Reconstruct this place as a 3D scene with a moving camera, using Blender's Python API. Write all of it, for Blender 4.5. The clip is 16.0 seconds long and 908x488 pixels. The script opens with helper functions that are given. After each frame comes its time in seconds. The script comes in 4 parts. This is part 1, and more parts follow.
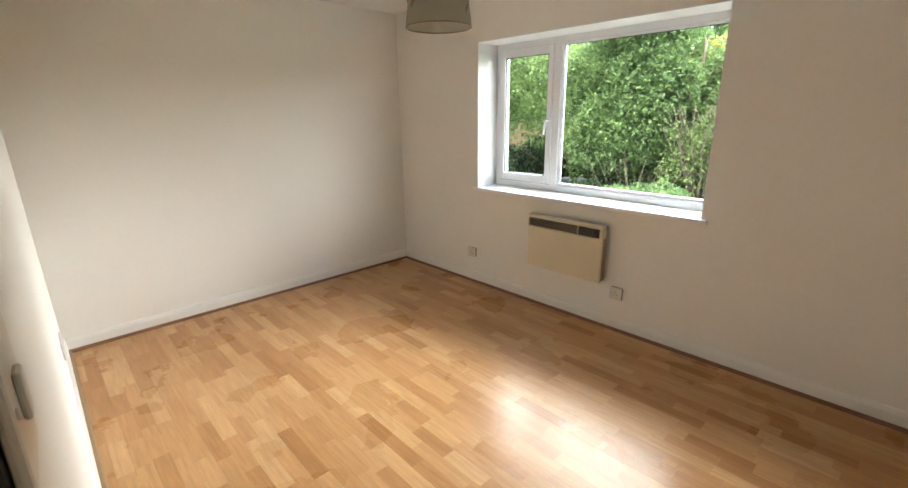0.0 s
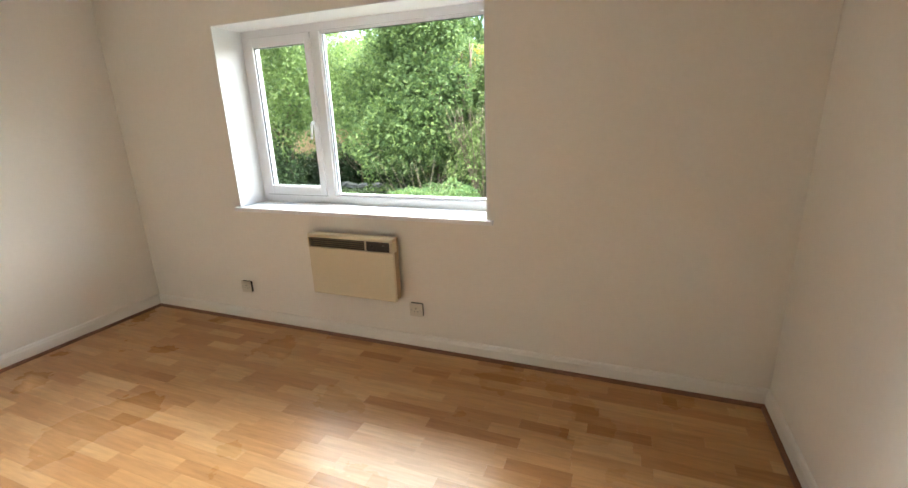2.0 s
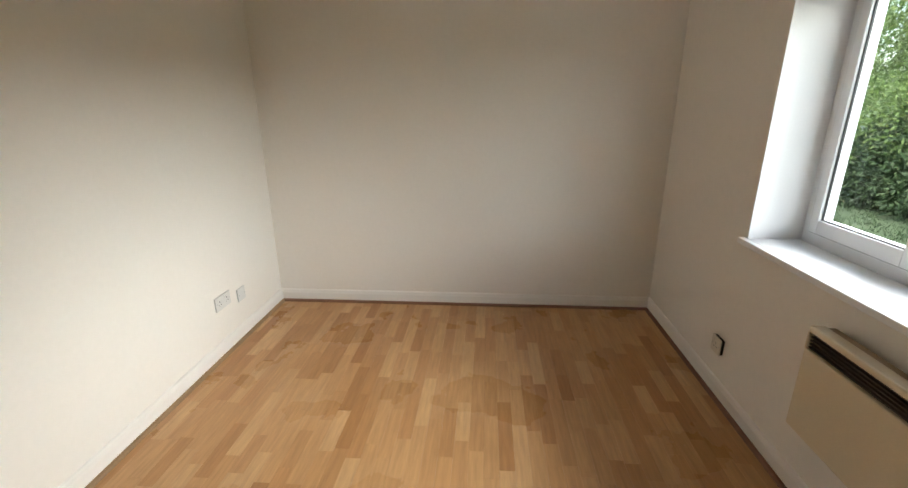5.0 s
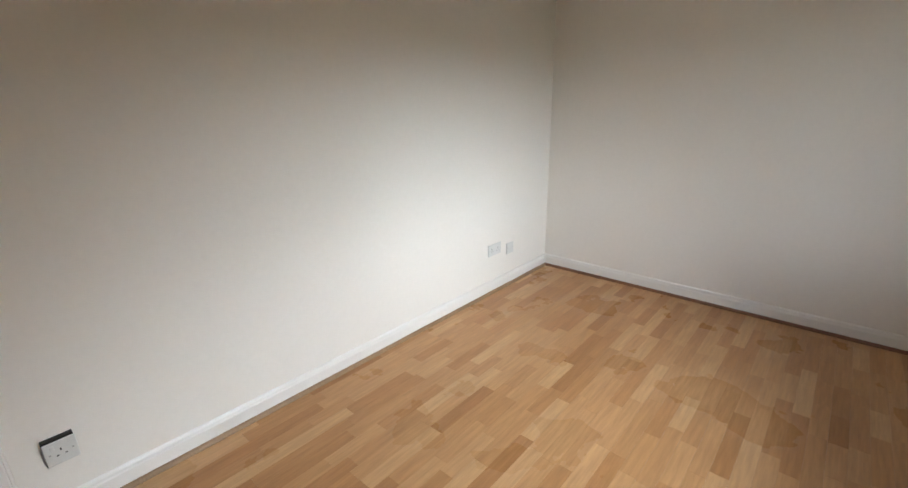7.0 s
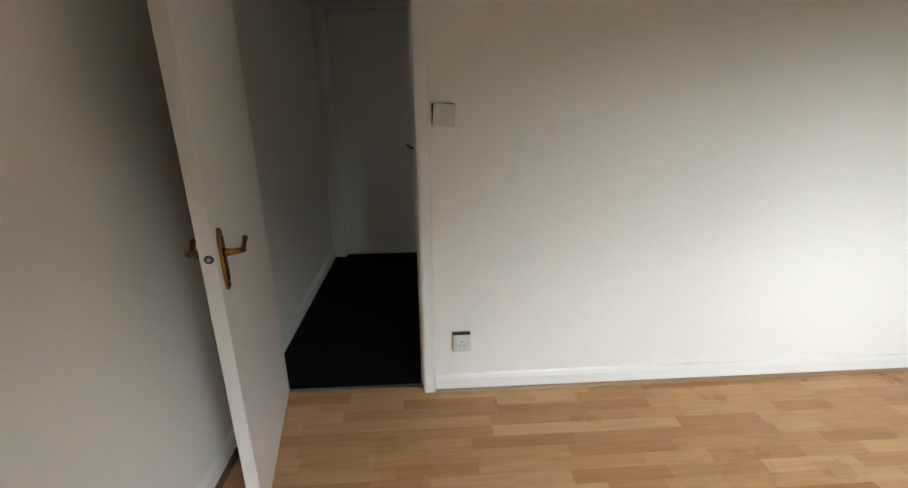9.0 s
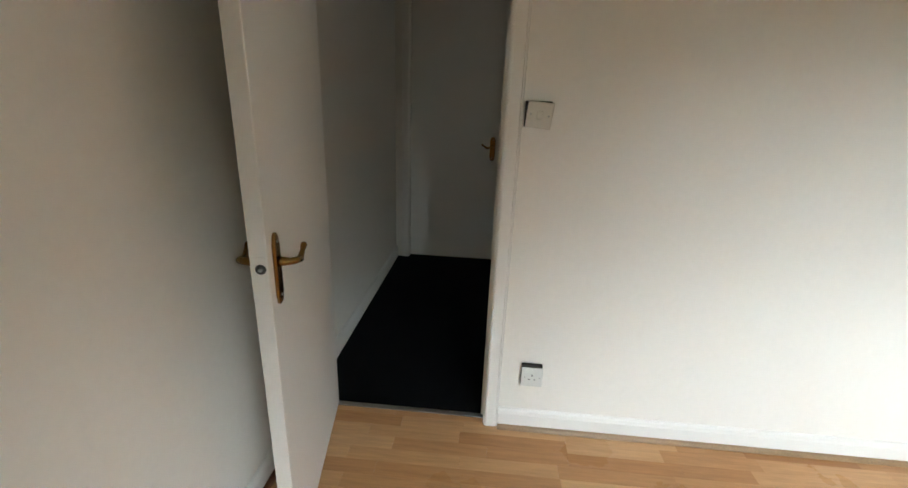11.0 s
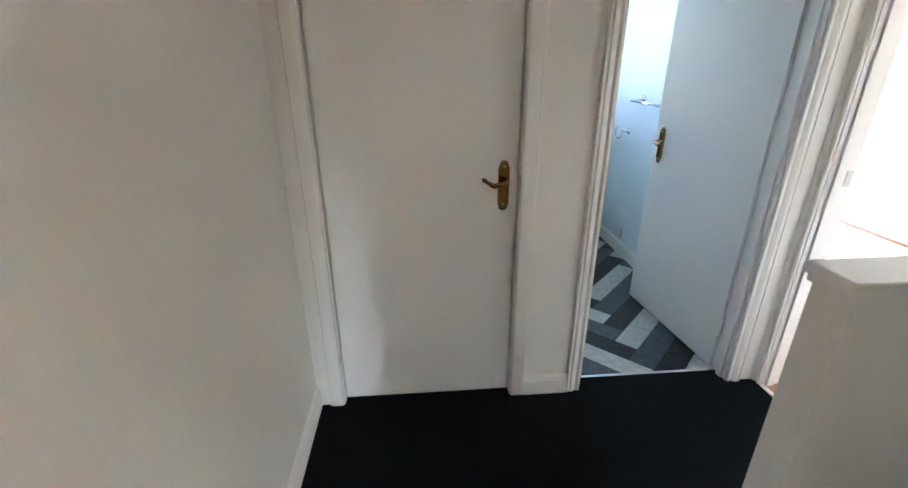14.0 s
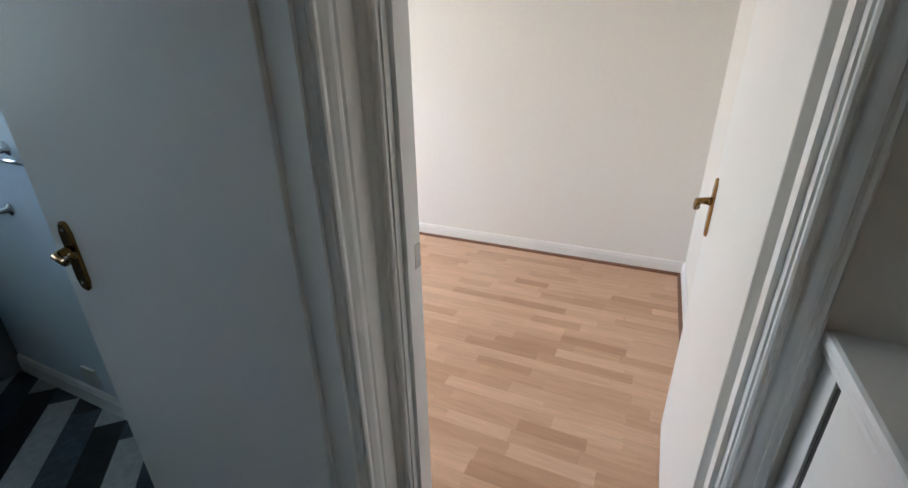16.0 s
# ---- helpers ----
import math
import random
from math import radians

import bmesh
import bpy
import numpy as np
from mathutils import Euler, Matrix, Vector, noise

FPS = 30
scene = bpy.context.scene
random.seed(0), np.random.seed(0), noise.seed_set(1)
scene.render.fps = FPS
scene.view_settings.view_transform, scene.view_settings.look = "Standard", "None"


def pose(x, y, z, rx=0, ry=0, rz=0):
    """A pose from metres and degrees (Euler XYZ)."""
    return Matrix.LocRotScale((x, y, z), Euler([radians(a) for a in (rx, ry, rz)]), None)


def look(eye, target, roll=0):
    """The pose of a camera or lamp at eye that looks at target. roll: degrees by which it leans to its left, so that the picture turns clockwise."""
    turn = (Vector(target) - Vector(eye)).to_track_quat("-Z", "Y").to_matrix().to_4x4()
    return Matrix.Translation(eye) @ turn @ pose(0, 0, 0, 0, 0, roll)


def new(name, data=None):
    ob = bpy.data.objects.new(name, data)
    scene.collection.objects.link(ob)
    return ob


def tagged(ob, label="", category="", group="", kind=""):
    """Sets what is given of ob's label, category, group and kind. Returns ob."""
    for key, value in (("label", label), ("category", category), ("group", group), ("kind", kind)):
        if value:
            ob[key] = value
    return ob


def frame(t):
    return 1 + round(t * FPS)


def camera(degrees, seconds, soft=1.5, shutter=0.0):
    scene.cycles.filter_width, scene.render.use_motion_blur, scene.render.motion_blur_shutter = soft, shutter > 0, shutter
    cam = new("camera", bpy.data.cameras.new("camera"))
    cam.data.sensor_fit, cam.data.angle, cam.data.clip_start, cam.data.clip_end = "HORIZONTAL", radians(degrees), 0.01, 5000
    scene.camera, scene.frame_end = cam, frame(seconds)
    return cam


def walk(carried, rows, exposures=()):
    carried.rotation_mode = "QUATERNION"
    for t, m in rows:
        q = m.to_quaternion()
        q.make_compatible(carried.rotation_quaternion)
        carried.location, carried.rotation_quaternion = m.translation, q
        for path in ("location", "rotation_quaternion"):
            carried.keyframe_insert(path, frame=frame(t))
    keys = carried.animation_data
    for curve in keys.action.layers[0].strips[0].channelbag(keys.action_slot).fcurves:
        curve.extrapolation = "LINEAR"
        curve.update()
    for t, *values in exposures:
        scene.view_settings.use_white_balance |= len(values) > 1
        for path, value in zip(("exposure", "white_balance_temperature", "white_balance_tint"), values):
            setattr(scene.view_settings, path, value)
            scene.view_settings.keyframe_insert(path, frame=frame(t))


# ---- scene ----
cam = camera(91.2, 16.0)
EXPOSURES = [
    (0.0, 3.25, 6500, 2), (2.5, 3.35, 6600, 3), (3.5, 3.2, 6600, 1), (4.5, 2.65, 6700, 2), (7.0, 2.65, 5950, 4), (9.0, 2.75, 6000, 2), (11.5, 3.2, 5750, -1), (12.5, 4.02, 5350, 1), (13.0, 5.05, 5400, 4),
    (14.0, 5.6, 5550, 6), (14.3, 4.95, 5500, 4), (14.5, 4.85, 5500, 4), (15.0, 4.68, 5350, 2), (15.5, 4.25, 5300, 2), (16.0, 3.95, 5650, 5),
]
PATH = [
    (0, (3.571, 0.058, 1.437), (2.178, 1.379, 0.874), -0.8),
    (0.5, (3.593, 0.079, 1.409), (2.202, 1.41, 0.867), -0.6),
    (1, (3.585, 0.125, 1.398), (2.298, 1.556, 0.855), -0.4),
    (1.5, (3.532, 0.241, 1.387), (2.591, 1.915, 0.829), 0.3),
    (2, (3.449, 0.523, 1.392), (2.741, 2.309, 0.835), -2.0),
    (2.5, (3.373, 0.717, 1.377), (2.589, 2.469, 0.813), -1.5),
    (3, (3.324, 0.932, 1.423), (2.031, 2.348, 0.855), -3.5),
    (3.5, (3.203, 1.157, 1.422), (1.782, 2.439, 0.839), -1.9),
    (4, (3.082, 1.317, 1.434), (1.436, 2.294, 0.854), -2.2),
    (4.5, (3.055, 1.469, 1.432), (1.172, 1.826, 0.86), -1.3),
    (4.7, (3.052, 1.511, 1.445), (1.143, 1.638, 0.86), -0.8),
    (7, (3.214, 1.811, 1.356), (1.79, 0.548, 0.742), -1.1),
    (7.5, (3.236, 1.822, 1.374), (2.287, 0.18, 0.737), -1.4),
    (8, (3.28, 1.835, 1.377), (2.708, 0.029, 0.735), -2.1),
    (8.5, (3.323, 1.846, 1.393), (2.992, -0.017, 0.746), -1.1),
    (9, (3.334, 1.834, 1.376), (3.217, -0.056, 0.734), -0.4),
    (11.3, (3.433, 1.464, 1.365), (3.611, -0.416, 0.705), 2.0),
    (11.5, (3.45, 1.362, 1.371), (3.662, -0.511, 0.703), 1.7),
    (12, (3.47, 1.035, 1.352), (3.822, -0.812, 0.672), 0.9),
    (12.5, (3.525, 0.706, 1.35), (3.990, -1.106, 0.642), 0.6),
    (13, (3.645, 0.314, 1.393), (4.105, -1.484, 0.65), 0.2),
    (13.5, (3.709, -0.049, 1.383), (4.149, -1.846, 0.625), -0.2),
    (14, (3.712, -0.427, 1.364), (3.565, -2.267, 0.593), -0.3),
    (14.5, (3.612, -0.75, 1.358), (2.925, -2.465, 0.592), -2.6),
    (15, (3.467, -1.023, 1.374), (2.58, -2.645, 0.611), -1.3),
    (15.5, (3.265, -1.272, 1.376), (1.872, -2.488, 0.613), -2.5),
    (16, (2.95, -1.445, 1.384), (1.281, -2.204, 0.586), -0.9),
]
walk(cam, [(t, look(eye, target, roll)) for t, eye, target, roll in PATH], EXPOSURES)

# world, sun, added sky lamps and window light
world = bpy.data.worlds.new("world")
scene.world = world
world.use_nodes = True
wt = world.node_tree
sky = wt.nodes.new("ShaderNodeTexSky")
sky.sky_type, sky.sun_disc = "NISHITA", False
sky.sun_elevation, sky.sun_rotation = radians(62), radians(200)
sky.dust_density, sky.air_density = 4.0, 1.0
wt.links.new(sky.outputs[0], wt.nodes["Background"].inputs[0])
wt.nodes["Background"].inputs[1].default_value = 0.15
sun = new("sun", bpy.data.lights.new("sun", "SUN"))
sun.data.energy, sun.data.angle, sun.data.color = 1.0, radians(12), (1.0, 0.95, 0.88)
sun.matrix_world = look((0, 0, 0), (math.sin(radians(20)) * -0.47, 0.44, -0.88))


def daylight_lamp(name, m, sx, sy, power, colour):
    lamp = new(name, bpy.data.lights.new(name, "AREA"))
    lamp.data.shape, lamp.data.size, lamp.data.size_y = "RECTANGLE", sx, sy
    lamp.data.energy, lamp.data.color = power, colour
    lamp.matrix_world = m
    return lamp


# two area lamps added over and beside the garden to boost the sky's light, and the daylight in two windows that the
# walk never faces
daylight_lamp("sky_fill_over_trees", look((-1.0, 15.5, 8.4), (1.9, 2.9, 1.4)), 26.0, 12.0, 3600, (0.97, 0.955, 0.96))
daylight_lamp("sky_fill_open_side", look((6.9, 7.6, 3.4), (1.9, 2.9, 1.4)), 8.4, 2.6, 105, (0.98, 0.96, 0.96))
daylight_lamp("skylight_front", look((1.0, -5.58, 1.45), (1.0, 0, 1.6)), 1.4, 1.1, 2.6, (0.96, 0.98, 1.0))
daylight_lamp("skylight_bathroom", look((2.9, -4.28, 1.6), (2.6, -2, 0.9)), 0.7, 0.8, 0.075, (0.75, 0.88, 1.0))


# materials
def material(name, colour, rough=0.5, metal=0.0, vary=0.06, scale=3.0, fine=120.0, bump=0.0, bump_scale=200.0, rough_vary=0.06, stretch=None, depth=0.002):
    """A surface with slow stains, a fine grain and a fine relief."""
    m = bpy.data.materials.new(name)
    m.use_nodes = True
    t = m.node_tree
    p = t.nodes["Principled BSDF"]
    co = t.nodes.new("ShaderNodeTexCoord")
    n1, n2 = t.nodes.new("ShaderNodeTexNoise"), t.nodes.new("ShaderNodeTexNoise")
    n1.inputs["Scale"].default_value, n1.inputs["Detail"].default_value = scale, 4
    n2.inputs["Scale"].default_value, n2.inputs["Detail"].default_value = fine, 2
    for n in (n1, n2):
        t.links.new(co.outputs["Object"], n.inputs["Vector"])
    add = t.nodes.new("ShaderNodeMath")
    add.operation = "ADD"
    t.links.new(n1.outputs[0], add.inputs[0]), t.links.new(n2.outputs[0], add.inputs[1])
    ramp = t.nodes.new("ShaderNodeMapRange")
    ramp.inputs[1].default_value, ramp.inputs[2].default_value = 0.6, 1.4
    ramp.inputs[3].default_value, ramp.inputs[4].default_value = 1 - vary, 1 + vary
    t.links.new(add.outputs[0], ramp.inputs[0])
    mul = t.nodes.new("ShaderNodeVectorMath")
    mul.operation = "SCALE"
    mul.inputs[0].default_value = colour
    t.links.new(ramp.outputs[0], mul.inputs["Scale"])
    t.links.new(mul.outputs[0], p.inputs["Base Color"])
    rr = t.nodes.new("ShaderNodeMapRange")
    rr.inputs[3].default_value, rr.inputs[4].default_value = max(0.02, rough - rough_vary), min(1, rough + rough_vary)
    t.links.new(n1.outputs[0], rr.inputs[0]), t.links.new(rr.outputs[0], p.inputs["Roughness"])
    p.inputs["Metallic"].default_value = metal
    if bump:
        n3, b = t.nodes.new("ShaderNodeTexNoise"), t.nodes.new("ShaderNodeBump")
        n3.inputs["Scale"].default_value = bump_scale
        if stretch:
            mp = t.nodes.new("ShaderNodeMapping")
            mp.inputs["Scale"].default_value = stretch
            t.links.new(co.outputs["Object"], mp.inputs[0]), t.links.new(mp.outputs[0], n3.inputs["Vector"])
        else:
            t.links.new(co.outputs["Object"], n3.inputs["Vector"])
        b.inputs["Strength"].default_value, b.inputs["Distance"].default_value = bump, depth
        t.links.new(n3.outputs[0], b.inputs["Height"]), t.links.new(b.outputs[0], p.inputs["Normal"])
    return m


def plank_material(name, colours, along, islands, rough, grain=0.25):
    """Printed planks: each piece takes its own tone, with a stretched grain along one axis."""
    m = bpy.data.materials.new(name)
    m.use_nodes = True
    t = m.node_tree
    p = t.nodes["Principled BSDF"]
    p.inputs["Specular IOR Level"].default_value = 0.24
    if islands:
        rnd = t.nodes.new("ShaderNodeNewGeometry").outputs["Random Per Island"]
    else:
        rnd = t.nodes.new("ShaderNodeObjectInfo").outputs["Random"]
    ramp = t.nodes.new("ShaderNodeValToRGB")
    el = ramp.color_ramp.elements
    for k, c in enumerate(colours):
        pos = k / (len(colours) - 1)
        e = el[k] if k < 2 else el.new(pos)
        e.position, e.color = pos, (*c, 1)
    for k, c in enumerate(colours):
        el[k].position, el[k].color = k / (len(colours) - 1), (*c, 1)
    ramp.color_ramp.interpolation = "CONSTANT" if len(colours) > 6 else "LINEAR"
    t.links.new(rnd, ramp.inputs[0])
    co, mp = t.nodes.new("ShaderNodeNewGeometry"), t.nodes.new("ShaderNodeMapping")
    mp.inputs["Scale"].default_value = along
    n = t.nodes.new("ShaderNodeTexNoise")
    n.noise_dimensions = "4D"
    n.inputs["Scale"].default_value, n.inputs["Detail"].default_value, n.inputs["Roughness"].default_value = 1.0, 5, 0.65
    off = t.nodes.new("ShaderNodeMath")
    off.operation = "MULTIPLY"
    off.inputs[1].default_value = 57.0
    t.links.new(rnd, off.inputs[0]), t.links.new(off.outputs[0], n.inputs["W"])
    t.links.new(co.outputs["Position"], mp.inputs[0]), t.links.new(mp.outputs[0], n.inputs["Vector"])
    mr = t.nodes.new("ShaderNodeMapRange")
    mr.inputs[1].default_value, mr.inputs[2].default_value = 0.3, 0.7
    mr.inputs[3].default_value, mr.inputs[4].default_value = 1 - grain, 1 + grain
    t.links.new(n.outputs[0], mr.inputs[0])
    mul = t.nodes.new("ShaderNodeVectorMath")
    mul.operation = "SCALE"
    t.links.new(ramp.outputs[0], mul.inputs[0]), t.links.new(mr.outputs[0], mul.inputs["Scale"])
    t.links.new(mul.outputs[0], p.inputs["Base Color"])
    wear = t.nodes.new("ShaderNodeTexNoise")
    wear.inputs["Scale"].default_value, wear.inputs["Detail"].default_value = 2.2, 6
    t.links.new(co.outputs["Position"], wear.inputs["Vector"])
    wr = t.nodes.new("ShaderNodeMapRange")
    wr.inputs[1].default_value, wr.inputs[2].default_value = 0.35, 0.65
    wr.inputs[3].default_value, wr.inputs[4].default_value = rough - 0.012, rough + 0.015
    t.links.new(wear.outputs[0], wr.inputs[0]), t.links.new(wr.outputs[0], p.inputs["Roughness"])
    b = t.nodes.new("ShaderNodeBump")
    b.inputs["Strength"].default_value, b.inputs["Distance"].default_value = 0.12, 0.0006
    t.links.new(n.outputs[0], b.inputs["Height"]), t.links.new(b.outputs[0], p.inputs["Normal"])
    return m


def leaf_material(name, colours, trans=0.4, rough=0.58):
    m = bpy.data.materials.new(name)
    m.use_nodes = True
    t = m.node_tree
    p = t.nodes["Principled BSDF"]
    g, ramp = t.nodes.new("ShaderNodeNewGeometry"), t.nodes.new("ShaderNodeValToRGB")
    el = ramp.color_ramp.elements
    el.new(0.5)
    for k, c in enumerate(colours):
        el[k].position, el[k].color = k / 2, (*c, 1)
    t.links.new(g.outputs["Random Per Island"], ramp.inputs[0])
    t.links.new(ramp.outputs[0], p.inputs["Base Color"])
    p.inputs["Roughness"].default_value = rough
    p.inputs["Specular IOR Level"].default_value = 0.25
    tr, mix = t.nodes.new("ShaderNodeBsdfTranslucent"), t.nodes.new("ShaderNodeMixShader")
    t.links.new(ramp.outputs[0], tr.inputs[0])
    mix.inputs[0].default_value = trans
    t.links.new(p.outputs[0], mix.inputs[1]), t.links.new(tr.outputs[0], mix.inputs[2])
    t.links.new(mix.outputs[0], t.nodes["Material Output"].inputs[0])
    return m


WALL = material("magnolia_emulsion", (0.81, 0.77, 0.71), 0.6, vary=0.02, scale=1.3, fine=40, bump=0.12, bump_scale=160, rough_vary=0.02)
CEIL = material("white_ceiling_paint", (0.84, 0.83, 0.80), 0.8, vary=0.02, bump=0.1)
GLOSS = material("white_gloss_woodwork", (0.81, 0.782, 0.74), 0.33, vary=0.012, scale=1.5, bump=0.04, bump_scale=90, rough_vary=0.02)
DOORPAINT = material("brushed_white_door_paint", (0.81, 0.79, 0.75), 0.34, vary=0.012, scale=1.5, rough_vary=0.02, bump=0.22, bump_scale=1.0, stretch=(16, 16, 0.5), depth=0.004)
REVEAL = material("white_reveal_paint", (0.82, 0.82, 0.82), 0.5, vary=0.02)
UPVC = material("white_upvc", (0.83, 0.84, 0.86), 0.22, vary=0.015)
GASKET = material("black_rubber_gasket", (0.02, 0.02, 0.022), 0.5)
BRASS = material("aged_brass", (0.27, 0.15, 0.045), 0.25, metal=1.0, vary=0.2, scale=30)
CHROME = material("chrome", (0.75, 0.77, 0.80), 0.12, metal=1.0, vary=0.03)
STEEL = material("dull_steel", (0.45, 0.44, 0.42), 0.4, metal=1.0)
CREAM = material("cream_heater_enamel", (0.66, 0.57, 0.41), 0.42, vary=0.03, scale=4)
# heater casing: a darker, browner tone than the cream front
CREAMSIDE = material("heater_side_brown", (0.36, 0.26, 0.15), 0.5, vary=0.05)
GRILLE = material("dark_brown_grille", (0.035, 0.022, 0.014), 0.45)
PLATE = material("cream_plastic_plate", (0.66, 0.61, 0.53), 0.35, vary=0.03, scale=20)
WHITEPLATE = material("white_plastic_plate", (0.66, 0.65, 0.62), 0.35, vary=0.03, scale=20)
# near black that stands for shadow behind plates and in the stair wall's gap
GAPSHADE = material("dark_gap_shade", (0.02, 0.016, 0.012), 0.7)
HOLE = material("dark_slot", (0.05, 0.045, 0.04), 0.6)
BEADING = material("walnut_beading", (0.19, 0.085, 0.042), 0.45, vary=0.25, scale=14, fine=160)
OAKBEAD = material("beech_beading", (0.30, 0.19, 0.10), 0.45, vary=0.2, scale=14, fine=160)
CARPET = material("charcoal_carpet", (0.006, 0.0065, 0.0075), 0.98, vary=0.35, scale=9, fine=420, bump=0.9, bump_scale=520)
CARPET.node_tree.nodes["Principled BSDF"].inputs["Specular IOR Level"].default_value = 0.08
SUBFLOOR = material("dark_joint", (0.22, 0.12, 0.06), 0.8)
CERAMIC = material("white_ceramic", (0.80, 0.82, 0.84), 0.12, vary=0.01)
BATHWALL = material("pale_blue_bathroom_paint", (0.66, 0.74, 0.80), 0.45, vary=0.03, bump=0.08)
TILE = material("grey_bathroom_boxing", (0.17, 0.18, 0.185), 0.35, vary=0.05)
BEECH = ((0.375, 0.180, 0.069), (0.485, 0.262, 0.113), (0.53, 0.305, 0.142), (0.425, 0.216, 0.087), (0.575, 0.348, 0.172), (0.505, 0.280, 0.124))
LAMINATE = plank_material("beech_laminate", BEECH, (5, 60, 5), False, 0.28, 0.16)
LAMINATE_REST = plank_material("beech_laminate_rest", BEECH, (5, 60, 5), True, 0.28, 0.16)
PALE = ((0.47, 0.275, 0.165), (0.60, 0.375, 0.237), (0.64, 0.408, 0.264), (0.53, 0.318, 0.194), (0.67, 0.436, 0.287), (0.61, 0.380, 0.243))
LAMINATE_FRONT = plank_material("beech_laminate_front_room", PALE, (60, 5, 5), False, 0.32, 0.12)
VINYL_PALE = plank_material("white_wood_vinyl", ((0.40, 0.41, 0.41), (0.50, 0.50, 0.49)), (26, 26, 5), False, 0.35, 0.22)
VINYL_BLUE = plank_material("blue_grey_wood_vinyl", ((0.045, 0.060, 0.075), (0.085, 0.105, 0.125)), (26, 26, 5), False, 0.35, 0.35)
VINYL_DARK = plank_material("dark_brown_wood_vinyl", ((0.022, 0.024, 0.026), (0.045, 0.046, 0.046)), (26, 26, 5), False, 0.35, 0.4)
GRASS = material("lawn", (0.022, 0.038, 0.012), 0.9, vary=0.5, scale=1.5, fine=60, bump=0.8, bump_scale=40)
SOIL = material("bare_soil", (0.085, 0.07, 0.045), 0.95, vary=0.35, scale=3, fine=40, bump=0.8, bump_scale=30)
BARK = material("bark", (0.11, 0.085, 0.06), 0.9, vary=0.4, scale=8, fine=60, bump=0.7, bump_scale=40)
FENCEWOOD = material("weathered_fence", (0.30, 0.20, 0.12), 0.85, vary=0.3, scale=5, fine=60)
STONE = material("garden_stone", (0.075, 0.078, 0.08), 0.85, vary=0.3, scale=6, bump=0.6, bump_scale=20)
LEAF = leaf_material("laurel_leaf", ((0.050, 0.085, 0.030), (0.085, 0.135, 0.048), (0.13, 0.185, 0.075)))
LEAF_LIGHT = leaf_material("willow_leaf", ((0.085, 0.130, 0.036), (0.125, 0.185, 0.055), (0.18, 0.24, 0.09)))
LEAF_YELLOW = leaf_material("yellowing_leaf", ((0.16, 0.17, 0.03), (0.30, 0.24, 0.05), (0.38, 0.27, 0.08)))
# deep greens that hold the shade under the trees in the leaf colour
LEAF_DARK = leaf_material("leaf_with_painted_shade", ((0.016, 0.032, 0.012), (0.026, 0.048, 0.016), (0.038, 0.065, 0.022)), 0.08)
LEAF_BRIGHT = leaf_material("juniper_sprig", ((0.065, 0.12, 0.045), (0.10, 0.17, 0.065), (0.15, 0.23, 0.095)), 0.3)

GLASS = bpy.data.materials.new("window_glass")
GLASS.use_nodes = True
gt = GLASS.node_tree
glossy, clear, gmix, facing, fres = (gt.nodes.new(k) for k in ("ShaderNodeBsdfGlossy", "ShaderNodeBsdfTransparent", "ShaderNodeMixShader", "ShaderNodeLayerWeight", "ShaderNodeMath"))
facing.inputs[0].default_value = 0.5
fres.operation = "POWER"
fres.inputs[1].default_value = 4.0
gt.links.new(facing.outputs["Facing"], fres.inputs[0])
glossy.inputs["Roughness"].default_value = 0.01
clear.inputs[0].default_value = (0.96, 0.98, 0.97, 1)
gt.links.new(fres.outputs[0], gmix.inputs[0]), gt.links.new(clear.outputs[0], gmix.inputs[1]), gt.links.new(glossy.outputs[0], gmix.inputs[2])
gt.links.new(gmix.outputs[0], gt.nodes["Material Output"].inputs[0])

ORGANZA = bpy.data.materials.new("grey_green_organza")
ORGANZA.use_nodes = True
ot = ORGANZA.node_tree
op = ot.nodes["Principled BSDF"]
ow = ot.nodes.new("ShaderNodeTexWave")
ow.inputs["Scale"].default_value, ow.inputs["Distortion"].default_value = 60, 2
ocol = ot.nodes.new("ShaderNodeMapRange")
ocol.inputs[3].default_value, ocol.inputs[4].default_value = 0.8, 1.15
oscale = ot.nodes.new("ShaderNodeVectorMath")
oscale.operation = "SCALE"
oscale.inputs[0].default_value = (0.30, 0.28, 0.20)
ot.links.new(ow.outputs["Fac"], ocol.inputs[0]), ot.links.new(ocol.outputs[0], oscale.inputs["Scale"])
ot.links.new(oscale.outputs[0], op.inputs["Base Color"])
op.inputs["Roughness"].default_value = 0.6
otr, oth, om1, om2 = (ot.nodes.new(k) for k in ("ShaderNodeBsdfTranslucent", "ShaderNodeBsdfTransparent", "ShaderNodeMixShader", "ShaderNodeMixShader"))
otr.inputs[0].default_value = (0.36, 0.34, 0.25, 1)
om1.inputs[0].default_value, om2.inputs[0].default_value = 0.5, 0.28
ot.links.new(op.outputs[0], om1.inputs[1]), ot.links.new(otr.outputs[0], om1.inputs[2])
ot.links.new(om1.outputs[0], om2.inputs[1]), ot.links.new(oth.outputs[0], om2.inputs[2])
ot.links.new(om2.outputs[0], ot.nodes["Material Output"].inputs[0])


